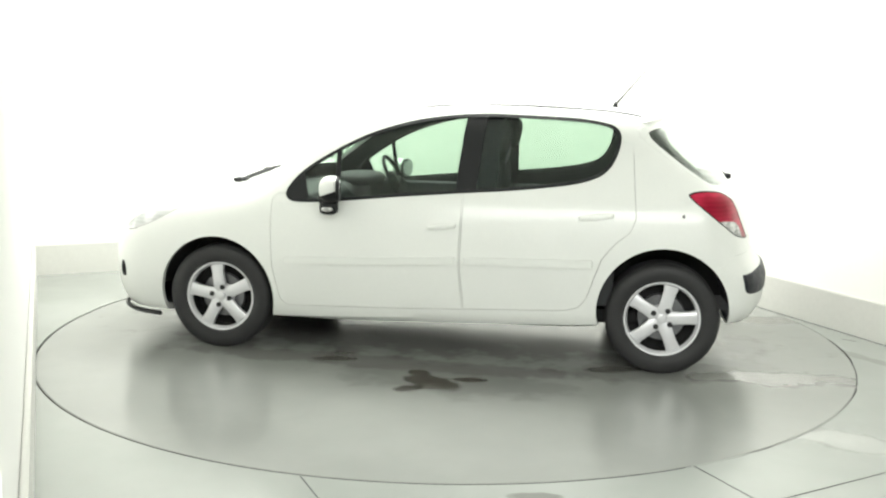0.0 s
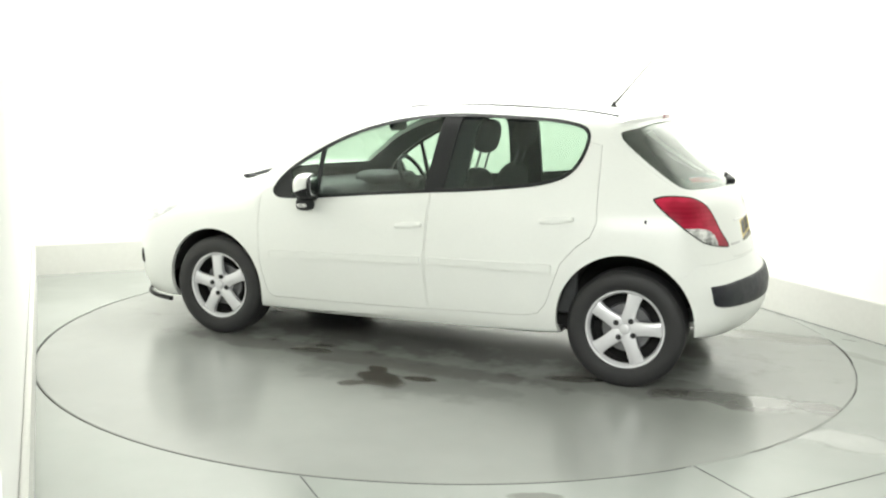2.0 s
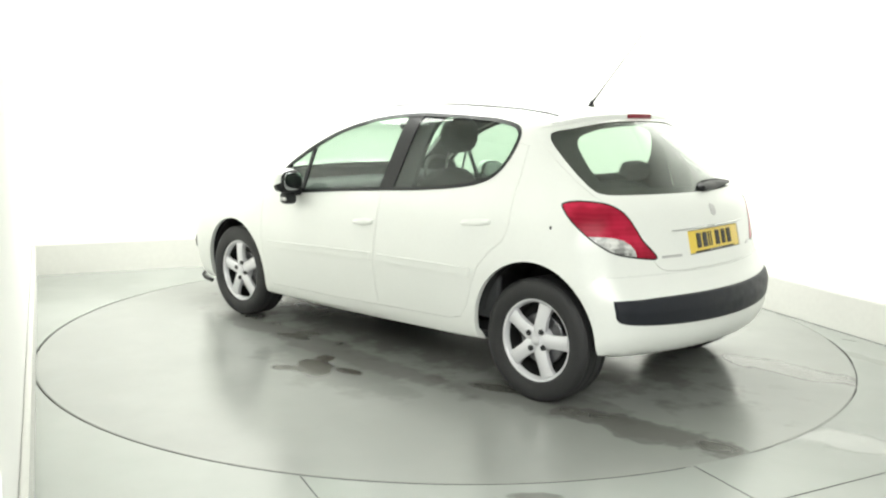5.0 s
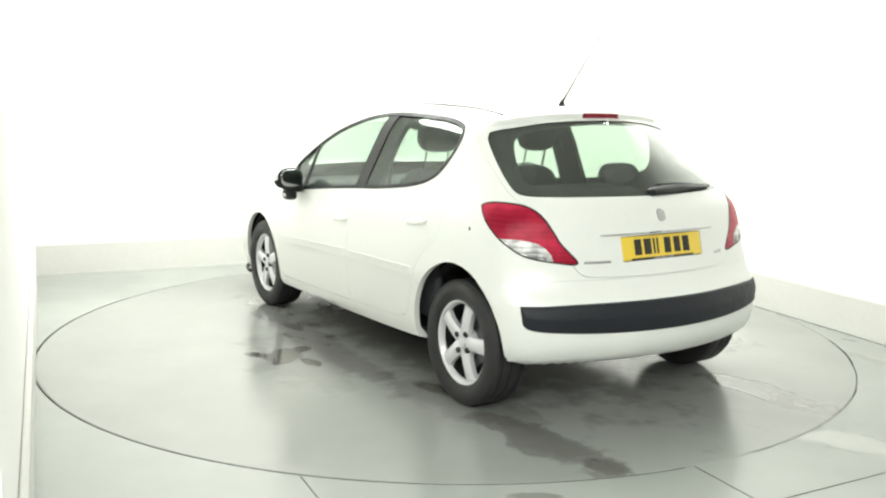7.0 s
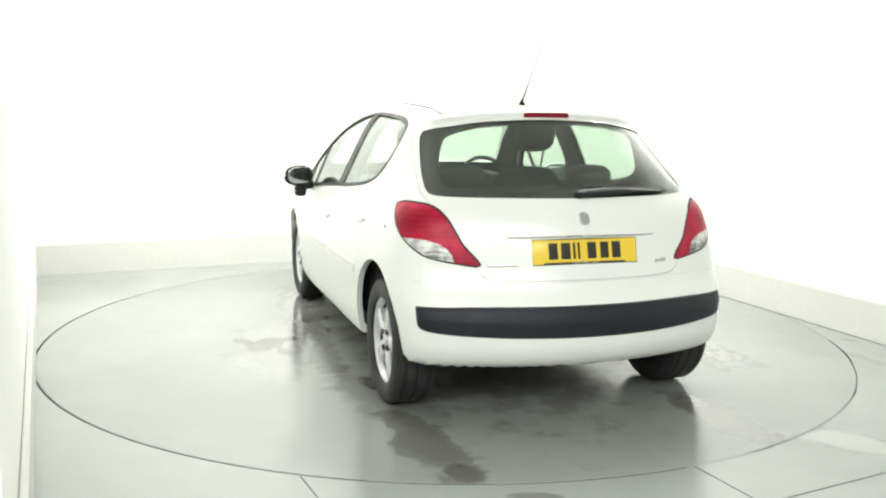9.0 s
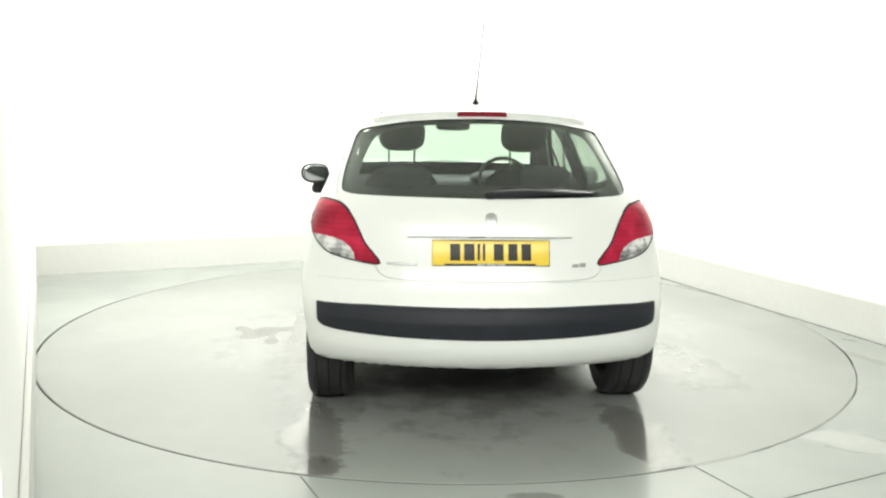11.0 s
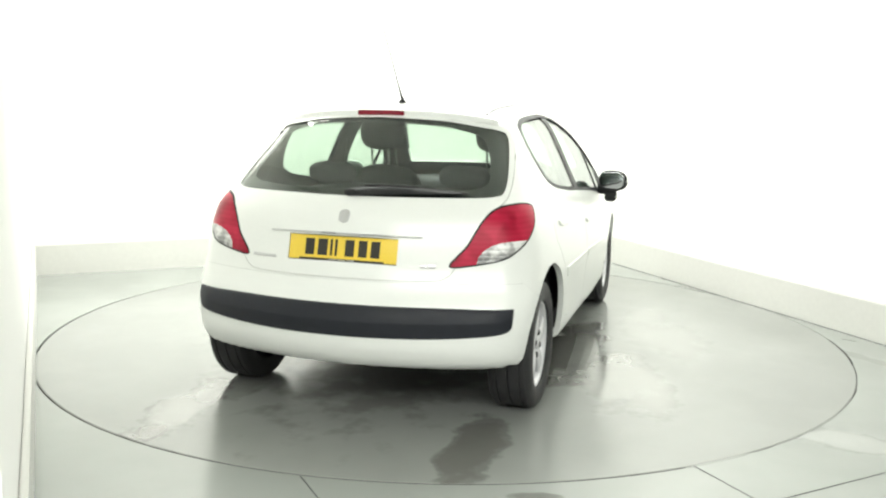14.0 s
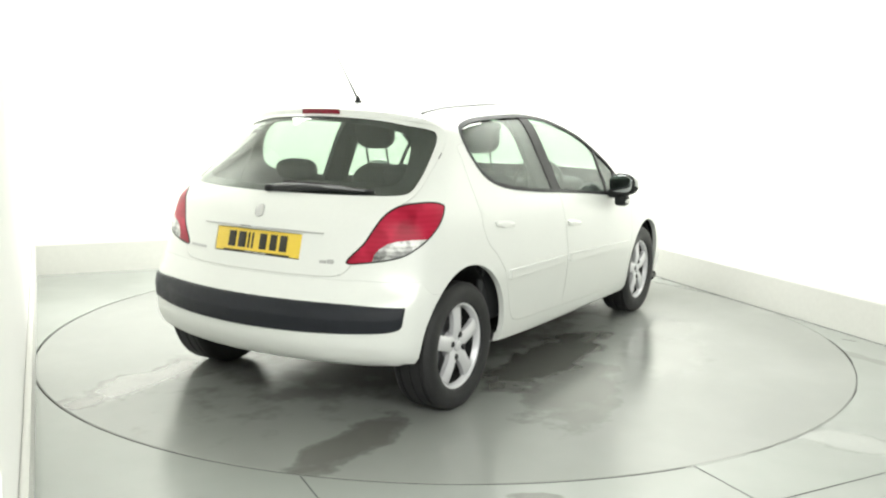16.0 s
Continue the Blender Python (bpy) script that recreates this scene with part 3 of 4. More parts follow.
def rounded(bm, centre, half, power=2.6, n=24, m=None):
    """A soft block, between a ball and a box."""
    g = bmesh.ops.create_uvsphere(bm, u_segments=n, v_segments=n // 2, radius=1.0)
    for v in g["verts"]:
        d = v.co.copy()
        k = (abs(d.x) ** power + abs(d.y) ** power + abs(d.z) ** power) ** (1 / power)
        v.co = Vector((d.x / k * half[0], d.y / k * half[1], d.z / k * half[2]))
    bmesh.ops.transform(bm, matrix=Matrix.Translation(centre) @ (m or Matrix()), verts=g["verts"])
    return bm


def build_wheel(car):
    """A five-spoke alloy wheel with its tyre; y points outwards."""
    bm = bmesh.new()
    lathe(bm, [(0.188, 0.070), (0.196, 0.082), (0.206, 0.084), (0.209, 0.078), (0.206, 0.070), (0.198, 0.055), (0.184, 0.055)], None, 64)
    wheel = part("wheel", bm, ALLOY, car, "silver five-spoke alloy wheel")
    for k in range(5):
        bm = bmesh.new()
        rows = []
        for r, w, out in ((0.028, 0.040, 0.070), (0.06, 0.036, 0.078), (0.10, 0.033, 0.081), (0.15, 0.034, 0.079), (0.187, 0.040, 0.074)):
            rows.append([bm.verts.new(p) for p in ((-w, out - 0.03, r), (-w, out - 0.007, r), (-w * 0.72, out, r), (0, out + 0.002, r), (w * 0.72, out, r), (w, out - 0.007, r), (w, out - 0.03, r))])
        for a, b in zip(rows, rows[1:]):
            for j in range(6):
                bm.faces.new((a[j], a[j + 1], b[j + 1], b[j]))
            bm.faces.new((a[6], a[0], b[0], b[6]))
        bm.faces.new(rows[0]), bm.faces.new(rows[-1])
        part("spoke", bm, ALLOY, wheel, m=pose(0, 0, 0, 0, 72 * k, 0))
    bm = bmesh.new()
    lathe(bm, [(0.0001, 0.083), (0.018, 0.083), (0.024, 0.080), (0.027, 0.070), (0.066, 0.070), (0.072, 0.060), (0.072, 0.02), (0.0001, 0.02)], None, 32, False)
    part("hub", bm, ALLOY, wheel)
    for k in range(4):
        bm = bmesh.new()
        lathe(bm, [(0.0001, 0.0855), (0.0065, 0.0855), (0.008, 0.083), (0.008, 0.0828), (0.0135, 0.0828), (0.0145, 0.081), (0.0145, 0.06), (0.0001, 0.06)], None, 16, False)
        a = radians(20 + 90 * k)
        part("bolt", bm, BOLT, wheel, m=pose(0.054 * math.cos(a), 0, 0.054 * math.sin(a)))
    bm = bmesh.new()
    prof = [(0.203, 0.080), (0.210, 0.094), (0.232, 0.104), (0.262, 0.106), (0.285, 0.099), (0.297, 0.090), (0.303, 0.078)]
    for c in (0.054, 0.0, -0.054):
        prof += [(0.305, c + 0.022), (0.305, c + 0.004), (0.298, c + 0.003), (0.298, c - 0.003), (0.305, c - 0.004), (0.305, c - 0.022)]
    prof += [(0.303, -0.078), (0.297, -0.090), (0.285, -0.099), (0.262, -0.106), (0.232, -0.104), (0.203, -0.090)]
    lathe(bm, prof, None, 72)
    part("tyre", bm, RUBBER, wheel, "black rubber tyre")
    bm = bmesh.new()
    lathe(bm, [(0.0001, 0.03), (0.125, 0.03), (0.130, 0.025), (0.130, 0.01), (0.0001, 0.01)], None, 48, False)
    part("brake_disc", bm, STEEL, wheel)
    bm = bmesh.new()
    lathe(bm, [(0.196, 0.054), (0.193, -0.05), (0.203, -0.09), (0.208, -0.095), (0.200, -0.098), (0.186, -0.05), (0.185, 0.054)], None, 48)
    part("barrel", bm, DARK, wheel)
    bm = bmesh.new()
    lathe(bm, [(0.0001, -0.03), (0.19, -0.03), (0.19, -0.06), (0.0001, -0.06)], None, 40, False)
    part("backplate", bm, DARK, wheel)
    return wheel


def place_wheels(car):
    wheel = build_wheel(car)
    spots = [(1.265, 0.722, 0, 7), (-1.265, 0.722, 0, -14), (1.265, -0.722, 180, 5), (-1.265, -0.722, 180, 2)]
    for i, (x, y, turn, spin) in enumerate(spots):
        m = pose(x, y, 0.305, 0, 0, turn) @ pose(0, 0, 0, 0, spin, 0)
        if i == 0:
            wheel.matrix_basis = m
        else:
            copy_thing(wheel, m)


def build_mirror(car, sign):
    centre = Vector((0.552, sign * 0.928, 0.968))
    bm = bmesh.new()
    rounded(bm, centre, (0.062, 0.094, 0.072), 2.4, 32)
    g = bmesh.ops.bisect_plane(bm, geom=bm.verts[:] + bm.edges[:] + bm.faces[:], plane_co=centre + Vector((-0.035, 0, 0)), plane_no=(-1, sign * -0.25, 0), clear_outer=True)
    bmesh.ops.holes_fill(bm, edges=[e for e in bm.edges if e.is_boundary])
    part_of = part("wing_mirror", bm, PAINT, car, "white door mirror with black foot")
    bm = bmesh.new()
    rounded(bm, (0, 0, 0), (0.014, 0.096, 0.066), 2.6, 32)
    part("bezel", bm, TRIM, part_of, m=Matrix.Translation(centre + Vector((-0.038, 0, 0))) @ pose(0, 0, 0, 0, 0, sign * 14))
    bm = bmesh.new()
    rounded(bm, (0, 0, 0), (0.006, 0.083, 0.054), 3.0, 32)
    part("mirror_glass", bm, MIRROR, part_of, m=Matrix.Translation(centre + Vector((-0.038, 0, 0))) @ pose(0, 0, 0, 0, 0, sign * 14) @ pose(-0.0125, 0, 0))
    bm = bmesh.new()
    rounded(bm, centre, (0.064, 0.096, 0.074), 2.4, 32)
    bmesh.ops.bisect_plane(bm, geom=bm.verts[:] + bm.edges[:] + bm.faces[:], plane_co=centre + Vector((0, 0, -0.022)), plane_no=(0.35, 0, 1), clear_outer=True)
    bmesh.ops.holes_fill(bm, edges=[e for e in bm.edges if e.is_boundary])
    bmesh.ops.bisect_plane(bm, geom=bm.verts[:] + bm.edges[:] + bm.faces[:], plane_co=centre + Vector((-0.037, 0, 0)), plane_no=(-1, sign * -0.25, 0), clear_outer=True)
    bmesh.ops.holes_fill(bm, edges=[e for e in bm.edges if e.is_boundary])
    part("lower_shell", bm, TRIM, part_of, "black lower half of the mirror housing")
    bm = bmesh.new()
    rounded(bm, (0.58, sign * 0.875, 0.905), (0.055, 0.055, 0.035), 3.2, 20)
    rounded(bm, (0.57, sign * 0.912, 0.862), (0.05, 0.040, 0.038), 3.4, 20)
    part("foot", bm, TRIM, part_of, "black plastic mirror foot")
    bm = bmesh.new()
    rounded(bm, (0.57, sign * 0.947, 0.856), (0.034, 0.012, 0.013), 2.5, 16)
    part("side_repeater", bm, CLEAR, part_of)


def build_seat(car, y, driver):
    bm = bmesh.new()
    rounded(bm, (0.12, y, 0.50), (0.25, 0.24, 0.09), 3.4)
    seat = part("front_seat", bm, CLOTH, car, "dark grey cloth front seat")
    bm = bmesh.new()
    rounded(bm, (0, 0, 0), (0.075, 0.235, 0.295), 3.2, 28)
    part("backrest", bm, CLOTH, seat, m=pose(-0.20, y, 0.785, 0, -16, 0))
    bm = bmesh.new()
    rounded(bm, (0, 0, 0), (0.055, 0.135, 0.098), 3.0, 28)
    part("headrest", bm, CLOTH, seat, m=pose(-0.33, y, 1.262, 0, -10, 0))
    for s in (-1, 1):
        part("headrest_post", tube([(-0.275, y + 0.075 * s, 1.02), (-0.325, y + 0.075 * s, 1.2)], 0.006), STEEL, seat)


def build_interior(car):
    bm = bmesh.new()
    box(bm, -1.35, 1.25, -0.70, 0.70, 0.24, 0.33, 0.02)
    part("floor_pan", bm, DARK, car)
    bm = bmesh.new()
    box(bm, 0.72, 1.22, -0.70, 0.70, 0.55, 0.92, 0.06)
    rounded(bm, (0.72, -0.36, 0.93), (0.16, 0.20, 0.05), 3.0)
    part("dashboard", bm, DASH, car, "dark grey dashboard")
    for sign in (-1, 1):
        bm = bmesh.new()
        box(bm, -1.0, 0.85, 0.735, 0.775, 0.35, 0.89, 0.02)
        if sign < 0:
            bmesh.ops.transform(bm, matrix=Matrix.Diagonal((1, -1, 1, 1)), verts=bm.verts[:])
        part("door_lining", bm, DASH, car)
    build_seat(car, 0.36, False)
    build_seat(car, -0.36, True)
    bm = bmesh.new()
    rounded(bm, (-0.62, 0, 0.52), (0.26, 0.62, 0.11), 3.6, 28)
    bench = part("rear_bench", bm, CLOTH, car, "dark grey cloth rear bench")
    bm = bmesh.new()
    rounded(bm, (0, 0, 0), (0.08, 0.63, 0.27), 4.0, 32)
    part("backrest", bm, CLOTH, bench, m=pose(-0.97, 0, 0.76, 0, -20, 0))
    for y in (-0.36, 0.36):
        bm = bmesh.new()
        rounded(bm, (0, 0, 0), (0.05, 0.13, 0.055), 3.0, 24)
        part("headrest", bm, CLOTH, bench, m=pose(-1.06, y, 1.075, 0, -18, 0))
    bm = bmesh.new()
    box(bm, -1.52, -1.08, -0.60, 0.60, 0.93, 0.96, 0.012)
    part("parcel_shelf", bm, DASH, car)
    bm = bmesh.new()
    pts = [(0.17 * math.cos(2 * math.pi * k / 40), 0.17 * math.sin(2 * math.pi * k / 40), 0) for k in range(41)]
    bm = tube(pts, 0.014, 10)
    wheel = part("steering_wheel", bm, TRIM, car, m=pose(0.47, -0.36, 0.93, 0, -62, 0))
    bm = bmesh.new()
    rounded(bm, (0, 0, -0.02), (0.065, 0.06, 0.03), 3.0)
    box(bm, -0.02, 0.02, -0.16, 0.16, -0.02, 0.0, 0.006)
    part("wheel_boss", bm, TRIM, wheel)
    bm = bmesh.new()
    rounded(bm, (0.42, 0.0, 1.30), (0.018, 0.115, 0.032), 3.5)
    mirror = part("rear_view_mirror", bm, TRIM, car)
    part("stalk", tube([(0.43, 0, 1.31), (0.47, 0, 1.365)], 0.008), TRIM, mirror)
    for sign in (-1, 1):
        part("seat_belt", ribbon([(-0.24, sign * 0.615, 1.24), (-0.25, sign * 0.64, 1.0), (-0.25, sign * 0.68, 0.6)], 0.022), TRIM, car)


def ribbon(points, half):
    bm, rows = bmesh.new(), []
    for p in spline(points, 6, False):
        rows.append([bm.verts.new((p[0] + dx, p[1] + dy, p[2])) for dx, dy in ((-half, 0), (half, 0), (half, 0.003), (-half, 0.003))])
    for a, b in zip(rows, rows[1:]):
        for k in range(4):
            bm.faces.new((a[k], a[(k + 1) % 4], b[(k + 1) % 4], b[k]))
    return bm


PLATE = pose(-1.757, 0, 0.789, 0, 14, 0)


def build_body(car):
    thick = shell(0.0, -0.028)
    arches = []
    for x, z, r in ((1.275, 0.315, 0.350), (-1.262, 0.345, 0.352)):
        for sign in (1, -1):
            arches.append(prism(ring_points(x, z, r), "y", *sorted((sign * 0.50, sign * 1.3))))
    holes = [prism(DLO, "y", -1.3, 1.3), prism(BACK_GLASS, "x", -2.4, -0.95), prism(SCREEN, "x", 0.1, 2.4)]
    holed = boolean(thick, holes + arches)
    lamps = {"rl": TAIL_LAMP, "rr": TAIL_LAMP, "fl": HEAD_LAMP, "fr": HEAD_LAMP}
    body = holed
    for axis, outline in lamps.items():
        body = boolean(body, [prism(grown(outline, 0.0025), axis, 0.9, 2.8)])
    for outline in (FRONT_DOOR, REAR_DOOR):
        body = boolean(body, [prism(outline, "y", -1.3, 1.3)])
    body = boolean(body, [prism(GATE, "x", -2.4, -1.02)])
    bumper_cut = [(-2.4, 0.0), (-1.40, 0.0), (-1.40, 0.56), (-1.56, 0.61), (-1.60, 0.662), (-2.4, 0.662)]
    bumper = boolean(body, [prism(grown(bumper_cut, -0.0006), "y", -1.3, 1.3)], "INTERSECT")
    body = boolean(body, [prism(bumper_cut, "y", -1.3, 1.3)])
    painted("body", body, car)
    painted("rear_bumper", bumper, car)
    for sign in (1, -1):
        span = sorted((sign * 0.3, sign * 1.3))
        for name, outline in (("front_door", FRONT_DOOR), ("rear_door", REAR_DOOR)):
            me = boolean(holed, [prism(grown(outline, -0.0025), "y", *span)], "INTERSECT")
            door = painted(name, me, car)
            x0, x1, z0, z1 = (0.03, -0.135, 0.765, 0.781) if name == "front_door" else (-0.795, -0.985, 0.84, 0.862)
            bm = ridge([(x0, z0 - 0.012), ((x0 + x1) / 2, (z0 + z1) / 2 - 0.018), (x1, z1 - 0.012)], [(x0, z0 + 0.012), ((x0 + x1) / 2, (z0 + z1) / 2 + 0.018), (x1, z1 + 0.012)], on_side(sign), 0.015, n=24, ends=0.12)
            part("door_handle", bm, PAINT, door)
            x0, x1, z0, z1 = (0.86, -0.138, 0.546, 0.586) if name == "front_door" else (-0.176, -0.885, 0.588, 0.598)
            bm = ridge([(x0, z0 - 0.020), (x1, z1 - 0.024)], [(x0, z0 + 0.020), (x1, z1 + 0.024)], on_side(sign), 0.009, ((0, -0.3), (0.02, 0.95), (0.5, 0.8), (0.97, 1.0), (1, -0.3)), 48, 0.01)
            part("side_moulding", bm, PAINT, door)
    well = bmesh.new()
    box(well, -0.4, 0.005, -0.2615, 0.2615, -0.0595, 0.057, 0.0, PLATE)
    well = mesh_of(well)
    gate = painted("tailgate", boolean(boolean(boolean(holed, [prism(grown(TAIL_LAMP, 0.0025), a, 0.9, 2.8) for a in ("rl", "rr")]), [prism(grown(GATE, -0.0022), "x", -2.4, -1.02)], "INTERSECT"), [well]), car)
    # lamps
    rim_skin = shell(0.0012, -0.018)
    for axis in ("rl", "rr"):
        whole = boolean(thick, [prism(TAIL_LAMP, axis, 0.9, 2.8)], "INTERSECT")
        low = prism(LAMP_LOWER, axis, 0.9, 2.8)
        lamp = part("tail_lamp", finish(boolean(whole, [low])), RED, car, "red tail lamp with clear lower lens")
        seal = prism(grown(TAIL_LAMP, 0.0015), axis, 0.9, 2.8, hole=grown(TAIL_LAMP, -0.0045))
        part("lamp_seal", finish(boolean(rim_skin, [seal], "INTERSECT")), TRIM, lamp, "black lamp seal")
        part("clear_lens", finish(boolean(whole, [low], "INTERSECT")), CLEAR, lamp, "clear reversing lens")
    for axis in ("fl", "fr"):
        lamp = part("head_lamp", finish(boolean(thick, [prism(HEAD_LAMP, axis, 0.9, 2.8)], "INTERSECT")), HEAD, car, "clear headlamp")
        seal = prism(grown(HEAD_LAMP, 0.002), axis, 0.9, 2.8, hole=grown(HEAD_LAMP, -0.004))
        part("lamp_seal", finish(boolean(rim_skin, [seal], "INTERSECT")), BADGE, lamp, "grey lamp seal")
    # glass and its black frames
    pane, frame_skin, pillar_skin = shell(-0.006, -0.010), shell(0.0022, -0.016), shell(-0.002, -0.016)
    lining_skin = shell(-0.030, -0.060)
    for sign in (1, -1):
        span = sorted((sign * 0.3, sign * 1.3))
        inside = boolean(pane, [prism(grown(DLO, 0.006), "y", *span)], "INTERSECT")
        for name, cut in (("quarter_glass", [(0.555, 0.8), (0.575, 1.3), (1.0, 1.3), (1.0, 0.8)]), ("front_door_glass", [(-0.125, 0.8), (-0.18, 1.45), (0.572, 1.45), (0.552, 0.8)]), ("rear_door_glass", [(-1.2, 0.8), (-1.2, 1.45), (-0.25, 1.45), (-0.20, 0.8)])):
            ob = part(name, finish(boolean(inside, [prism(cut, "y", *span)], "INTERSECT")), GLASS, car, "green-tinted side window glass")
            ob.visible_shadow = False
        ring = prism(grown(DLO, 0.003), "y", *span, hole=grown(DLO, -0.016))
        part("window_frame", finish(boolean(frame_skin, [ring], "INTERSECT")), TRIM, car, "black window surround")
        strip = boolean(pillar_skin, [prism(DLO, "y", *span)], "INTERSECT")
        part("door_pillar", finish(boolean(strip, [prism([(-0.105, 0.8), (-0.165, 1.45), (-0.275, 1.45), (-0.215, 0.8)], "y", *span)], "INTERSECT")), TRIM, car)
        part("pillar_lining", finish(boolean(lining_skin, [prism([(-0.10, 0.84), (-0.15, 1.42), (-0.36, 1.42), (-0.335, 0.84)], "y", *span)], "INTERSECT")), PLASTIC, car, "dark grey lining of the door pillar")
        part("quarter_bar", finish(boolean(strip, [prism([(0.535, 0.8), (0.56, 1.3), (0.583, 1.3), (0.565, 0.8)], "y", *span)], "INTERSECT")), TRIM, car)
        part("mirror_triangle", finish(boolean(strip, [prism([(0.70, 0.8), (0.735, 0.96), (0.80, 1.2), (1.0, 1.2), (1.0, 0.8)], "y", *span)], "INTERSECT")), TRIM, car)
    ob = part("rear_window", finish(boolean(pane, [prism(grown(BACK_GLASS, -0.002), "x", -2.4, -0.95)], "INTERSECT")), BACKGLASS, gate, "tinted heated rear window")
    ob.visible_shadow = False
    inner = spline([(0.0, 1.045), (0.3, 1.048), (0.50, 1.055), (0.565, 1.066), (0.588, 1.09), (0.578, 1.14), (0.555, 1.20), (0.525, 1.255), (0.495, 1.283), (0.44, 1.303), (0.3, 1.330), (0.0, 1.345),
                    (-0.3, 1.330), (-0.44, 1.303), (-0.495, 1.283), (-0.525, 1.255), (-0.555, 1.20), (-0.578, 1.14), (-0.588, 1.09), (-0.565, 1.066), (-0.50, 1.055), (-0.3, 1.048)], 5)
    border = boolean(shell(-0.012, -0.016), [prism(BACK_GLASS, "x", -2.4, -0.95, hole=inner)], "INTERSECT")
    part("window_border", finish(border), TRIM, gate, "black printed glass border")
    ob = part("windscreen", finish(boolean(pane, [prism(grown(SCREEN, -0.002), "x", 0.1, 2.4)], "INTERSECT")), GLASS, car)
    ob.visible_shadow = False
    return gate


def build_trim(car, gate):
    lower = [(0.768, 0.478), (0.715, 0.450), (0.453, 0.432), (0.0, 0.426), (-0.453, 0.432), (-0.715, 0.450), (-0.768, 0.478)]
    upper = [(0.772, 0.560), (0.70, 0.561), (0.453, 0.567), (0.0, 0.568), (-0.453, 0.567), (-0.70, 0.561), (-0.772, 0.560)]
    bm = ridge(lower, upper, on_tail, 0.016, ((0, -0.2), (0.04, 0.55), (0.46, 0.95), (0.54, 1.0), (0.9, 0.75), (0.97, 0.5), (1, -0.2)), 72, 0.012)
    part("bumper_strip", bm, PLASTIC, car, "charcoal plastic bumper rubbing strip")
    # high brake lamp
    def sag(y):
        return 0.13 * abs(y) ** 2.1

    def lip_x(y):
        return tail_x(y, 1.386 - sag(y))

    bm, rows = bmesh.new(), []
    for k in range(49):
        y = -0.55 + 1.10 * k / 48
        x, top, e = lip_x(y), 1.408 - sag(y), min(1.0, (0.55 - abs(y)) / 0.22)
        e = math.sqrt(max(0.0, 1 - (1 - e) ** 2))
        rows.append([bm.verts.new((px, y, pz)) for px, pz in ((x + 0.11, roof_z(x + 0.11, y) - 0.003), (x + 0.04, top + 0.0005 - 0.012 * (1 - e)), (x + 0.002 - 0.006 * e, top - 0.002 - 0.014 * (1 - e)),
                                                              (x + 0.006 - 0.016 * e, top - 0.008 - 0.010 * (1 - e)), (x + 0.008 - 0.016 * e, top - 0.031), (x + 0.012, top - 0.036))])
    for p, q in zip(rows, rows[1:]):
        for k in range(5):
            bm.faces.new((p[k], p[k + 1], q[k + 1], q[k]))
    part("spoiler", bm, PAINT, gate, "white lip above the rear window")
    bm = ridge([(0.121, 1.378), (0.0, 1.378), (-0.121, 1.378)], [(0.121, 1.404), (0.0, 1.404), (-0.121, 1.404)], lambda y, z, lift: (lip_x(y) - 0.0095 - lift, y, z - sag(y)), 0.004, ((0, -0.6), (0.06, 0.7), (0.5, 1.0), (0.94, 0.7), (1, -0.6)), 24, 0.03)
    part("brake_lamp", bm, BRAKE, gate, "dark red high-level brake lamp")
    # number plate with plain bars
    m = PLATE
    bm = bmesh.new()
    box(bm, -0.004, 0.004, -0.26, 0.26, -0.0555, 0.0555, 0.003)
    plate = part("number_plate", bm, YELLOW, gate, "yellow number plate with dark bars", m)
    for y, w in ((0.158, 0.044), (0.096, 0.046), (0.054, 0.011), (0.031, 0.011), (-0.034, 0.043), (-0.097, 0.041), (-0.157, 0.043)):
        bm = bmesh.new()
        box(bm, -0.0065, -0.0035, y - w / 2, y + w / 2, -0.034, 0.040, 0.001)
        part("plate_bar", bm, INK, plate)
    bm = bmesh.new()
    box(bm, -0.0065, 0.002, -0.20, 0.205, -0.0585, -0.0475, 0.001)
    strip = part("plate_strip", bm, INK, plate, "black strip along the plate's foot")
    for y in (0.045, 0.0, -0.045):
        bm = bmesh.new()
        box(bm, -0.008, -0.006, y - 0.018, y + 0.018, -0.0545, -0.0505, 0.0004)
        part("strip_mark", bm, BADGE, strip)
    # tailgate grip and badges
    bm = ridge([(0.37, 0.853), (0.0, 0.857), (-0.37, 0.853)], [(0.37, 0.858), (0.0, 0.864), (-0.37, 0.858)], on_tail, 0.010, n=40, ends=0.04)
    part("tailgate_grip", bm, BADGE, gate)
    for y0, y1, z, half, mat in ((0.46, 0.325, 0.738, 0.006, BADGE), (-0.365, -0.395, 0.733, 0.007, BADGE), (-0.40, -0.43, 0.735, 0.009, BADGE)):
        bm = ridge([(y0, z - half), (y1, z - half)], [(y0, z + half), (y1, z + half)], on_tail, 0.004, n=20, ends=0.05)
        part("badge", bm, mat, gate)
    bm = ridge([(0.026, 0.915), (0.0, 0.905), (-0.026, 0.915)], [(0.026, 0.955), (0.0, 0.965), (-0.026, 0.955)], on_tail, 0.005, n=16, ends=0.2)
    part("emblem", bm, BADGE, gate)
    # rear wiper
    bm = ridge([(0.01, 1.020), (-0.12, 1.026), (-0.30, 1.036), (-0.50, 1.036)], [(0.01, 1.050), (-0.12, 1.066), (-0.30, 1.062), (-0.50, 1.046)], on_tail, 0.024, n=30, ends=0.06)
    wiper = part("rear_wiper", bm, TRIM, gate, "black rear wiper")
    part("blade", tube([on_tail(y, z, 0.007) for y, z in ((-0.06, 1.068), (-0.25, 1.066), (-0.52, 1.042))], 0.006), RUBBER, wiper)
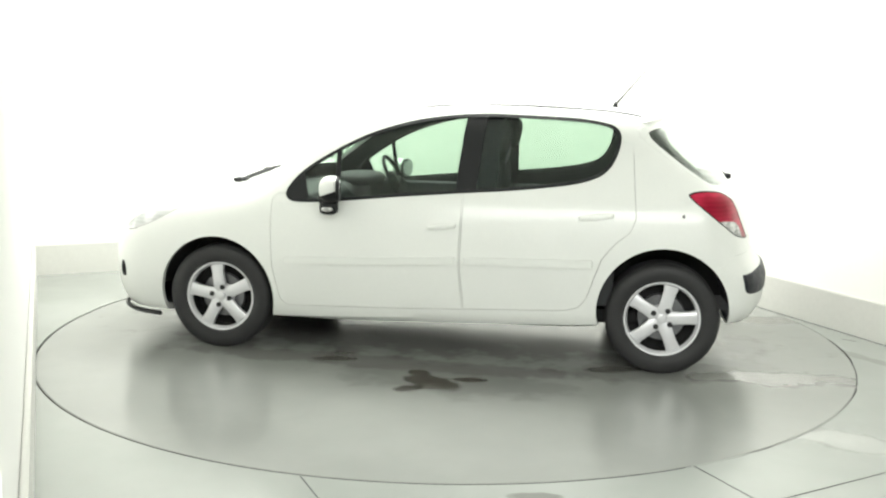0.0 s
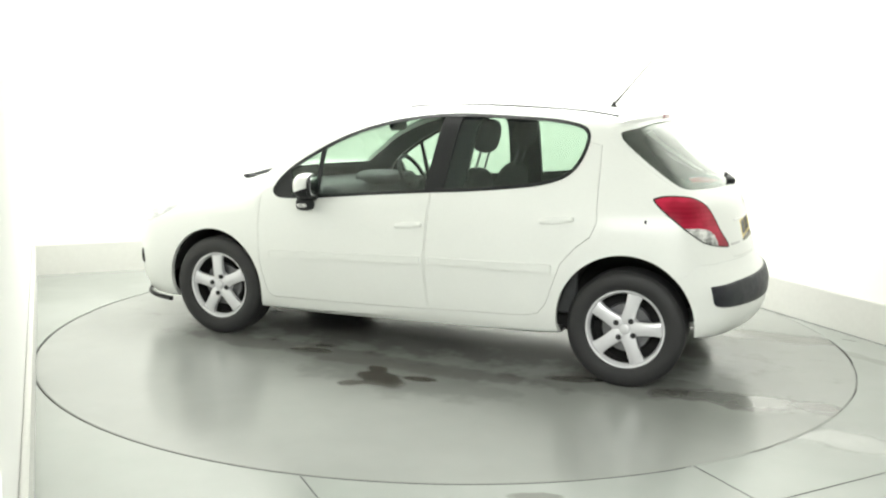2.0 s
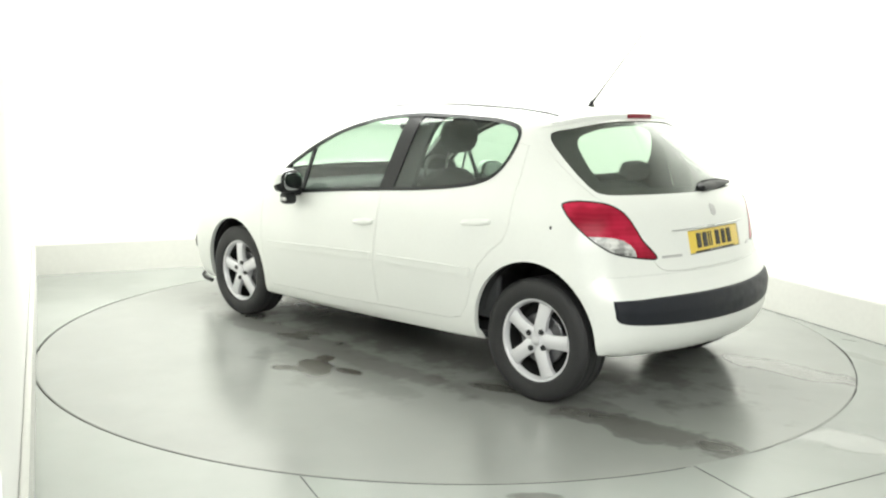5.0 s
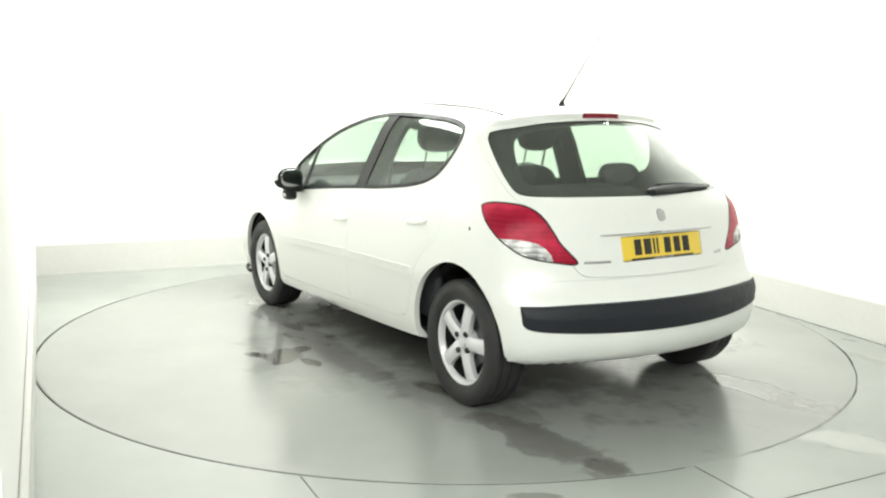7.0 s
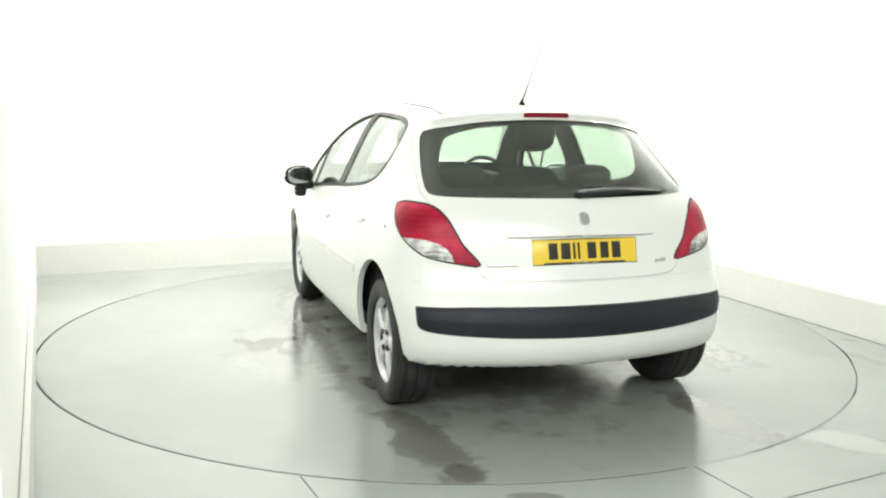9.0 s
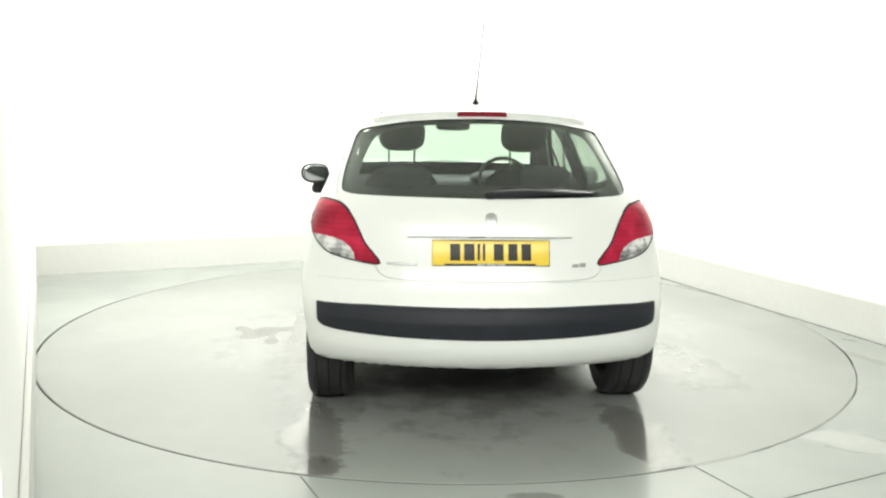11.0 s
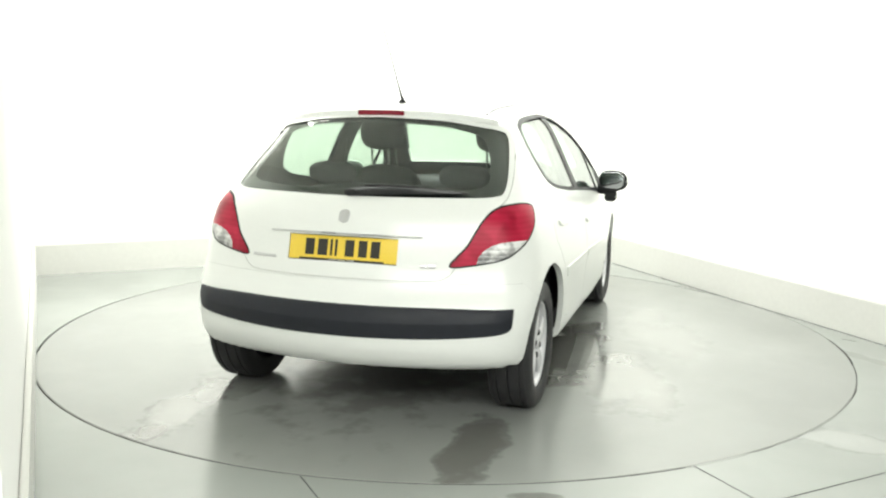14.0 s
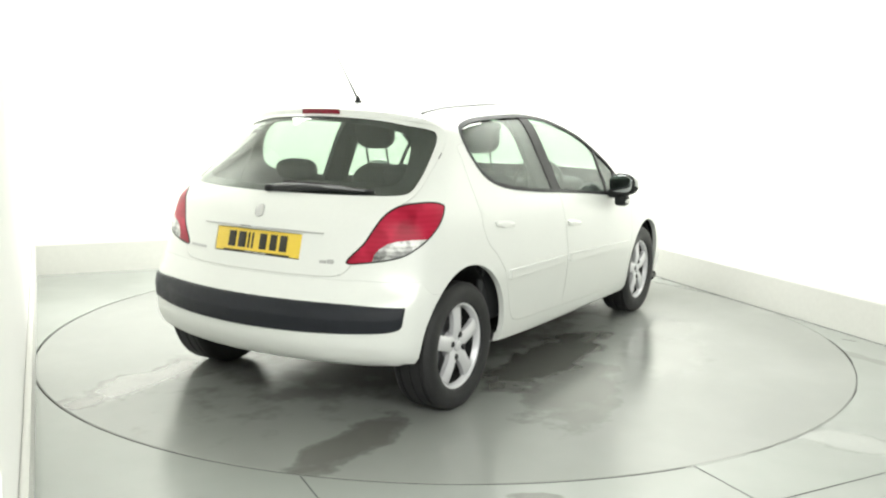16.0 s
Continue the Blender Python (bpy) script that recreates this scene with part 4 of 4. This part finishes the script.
    bm = bmesh.new()
    rounded(bm, on_tail(0.0, 1.036, 0.012), (0.018, 0.026, 0.018), 2.4, 16)
    part("pivot", bm, TRIM, wiper)
    # aerial
    z = roof_z(-0.985, 0)
    bm = bmesh.new()
    lathe(bm, [(0.022, 0.0), (0.020, 0.006), (0.011, 0.022), (0.006, 0.036), (0.0001, 0.038)], None, 20, False)
    aerial = part("aerial", bm, TRIM, car, "thin black roof aerial", m=pose(-0.985, 0, z - 0.004, 90, 0, 0))
    way = Vector((-0.64, 0.0, 0.77)).normalized()
    base = Vector((-0.990, 0, z + 0.02))
    back = aerial.matrix_basis.inverted()
    part("stem", tube([base, base + way * 0.07, base + way * 0.17], 0.0065, 8, 0.45), TRIM, aerial, m=back)
    part("whip", tube([base + way * 0.16, base + way * 0.30, base + way * 0.46], 0.0034, 8, 0.75), TRIM, aerial, m=back)
    # small chip in the paint behind the rear door
    bm = bmesh.new()
    rounded(bm, (-1.348, flank_y(-1.348, 0.867), 0.867), (0.007, 0.002, 0.012), 2.0, 12)
    part("paint_chip", bm, PLASTIC, car, "small dark chip in the paint")
    # roof ditch strips
    for sign in (1, -1):
        pts = [(x, sign * y, roof_z(x, y) + 0.002) for x, y in ((0.12, 0.455), (0.0, 0.46), (-0.4, 0.47), (-0.8, 0.478), (-1.0, 0.482), (-1.12, 0.485))]
        part("roof_strip", tube(spline(pts, 5, False), 0.006, 8), STEEL, car)
    # front fog lamps, lower lip and screen wiper
    for sign in (1, -1):
        bm = bmesh.new()
        y = 0.735
        x = 1.0 + float(cast(np.array([(1.0, y, 0.44)]), np.array([(1.0, 0, 0)]), 0.0, 1.4)[0])
        rounded(bm, (x - 0.026, sign * (y - 0.012), 0.44), (0.03, 0.035, 0.058), 3.0, 20)
        part("fog_lamp", bm, TRIM, car)
    pts = []
    for k in range(41):
        a = radians(60 - 3 * k)
        d = float(cast(np.array([(1.2, 0.0, 0.255)]), np.array([(math.cos(a), math.sin(a), 0.0)]), 0.0, 1.5)[0]) - 0.008
        pts.append((1.2 + d * math.cos(a), d * math.sin(a), 0.200 - 0.022 * min(1.0, max(0.0, (abs(a) - 0.65) / 0.4))))
    part("front_lip", tube(pts, 0.014, 8), TRIM, car, "black lower front lip")
    pts = [(x, y, roof_z(x, y) + 0.014) for x, y in ((1.26, 0.48), (1.20, 0.2), (1.19, -0.1), (1.17, -0.42))]
    wiper = part("front_wiper", tube(spline(pts, 5, False), 0.012, 8), TRIM, car, "black windscreen wiper")
    for x, y in ((1.27, 0.44), (1.24, 0.0)):
        bm = bmesh.new()
        rounded(bm, (x, y, roof_z(x, y) + 0.008), (0.05, 0.03, 0.016), 2.4, 16)
        part("arm_pivot", bm, TRIM, wiper)
    # wheel arch liners and underside
    for x, z, r in ((1.275, 0.315, 0.352), (-1.262, 0.345, 0.354)):
        for sign in (1, -1):
            bm = bmesh.new()
            rows = []
            for k in range(25):
                a = radians(8 + 164 * k / 24)
                c, s = math.cos(a), math.sin(a)
                rows.append([bm.verts.new((x + rr * c, sign * y, z + rr * s)) for rr, y in ((r - 0.001, 0.775), (r - 0.004, 0.50), (0.05, 0.50), (0.05, 0.48), (r + 0.012, 0.48), (r + 0.012, 0.775))])
            for a, b in zip(rows, rows[1:]):
                for k in range(6):
                    bm.faces.new((a[k], a[(k + 1) % 6], b[(k + 1) % 6], b[k]))
            bm.faces.new(rows[0]), bm.faces.new(rows[-1])
            part("arch_liner", bm, DARK, car)
    bm = bmesh.new()
    box(bm, -1.45, 1.70, -0.55, 0.55, 0.27, 0.33, 0.02)
    box(bm, -1.30, -1.22, -0.62, 0.62, 0.26, 0.34, 0.02)
    part("underside", bm, DARK, car)


car = new("car")
tagged(car, "white five-door hatchback standing on the turntable", "car")
gate = build_body(car)
build_trim(car, gate)
build_interior(car)
place_wheels(car)
for sign in (1, -1):
    build_mirror(car, sign)


# ---------------------------------------------------------------- what turns
TURN = [(0.0, 170.95), (0.5, 167.64), (1.0, 164.32), (1.5, 160.96), (2.0, 157.54), (2.5, 154.13), (3.0, 150.67), (3.5, 147.22), (4.0, 143.71), (5.0, 136.73), (6.0, 129.74), (6.5, 126.23), (7.0, 122.67), (7.5, 119.19), (8.0, 115.6),
        (8.5, 112.05), (9.0, 108.44), (10.0, 101.41), (11.0, 94.40), (11.5, 90.89), (12.0, 87.34), (12.5, 83.84), (13.0, 80.29), (13.5, 76.79), (14.0, 73.27), (14.5, 69.73), (15.0, 66.14), (15.5, 62.62), (16.0, 59.02)]
OFFSET = pose(-0.0423, -0.0576, 0)


def motions():
    walk(turntable, [(t, pose(0, 0, 0, 0, 0, a)) for t, a in TURN])
    walk(car, [(t, pose(0, 0, 0, 0, 0, a) @ OFFSET) for t, a in TURN])


motions()
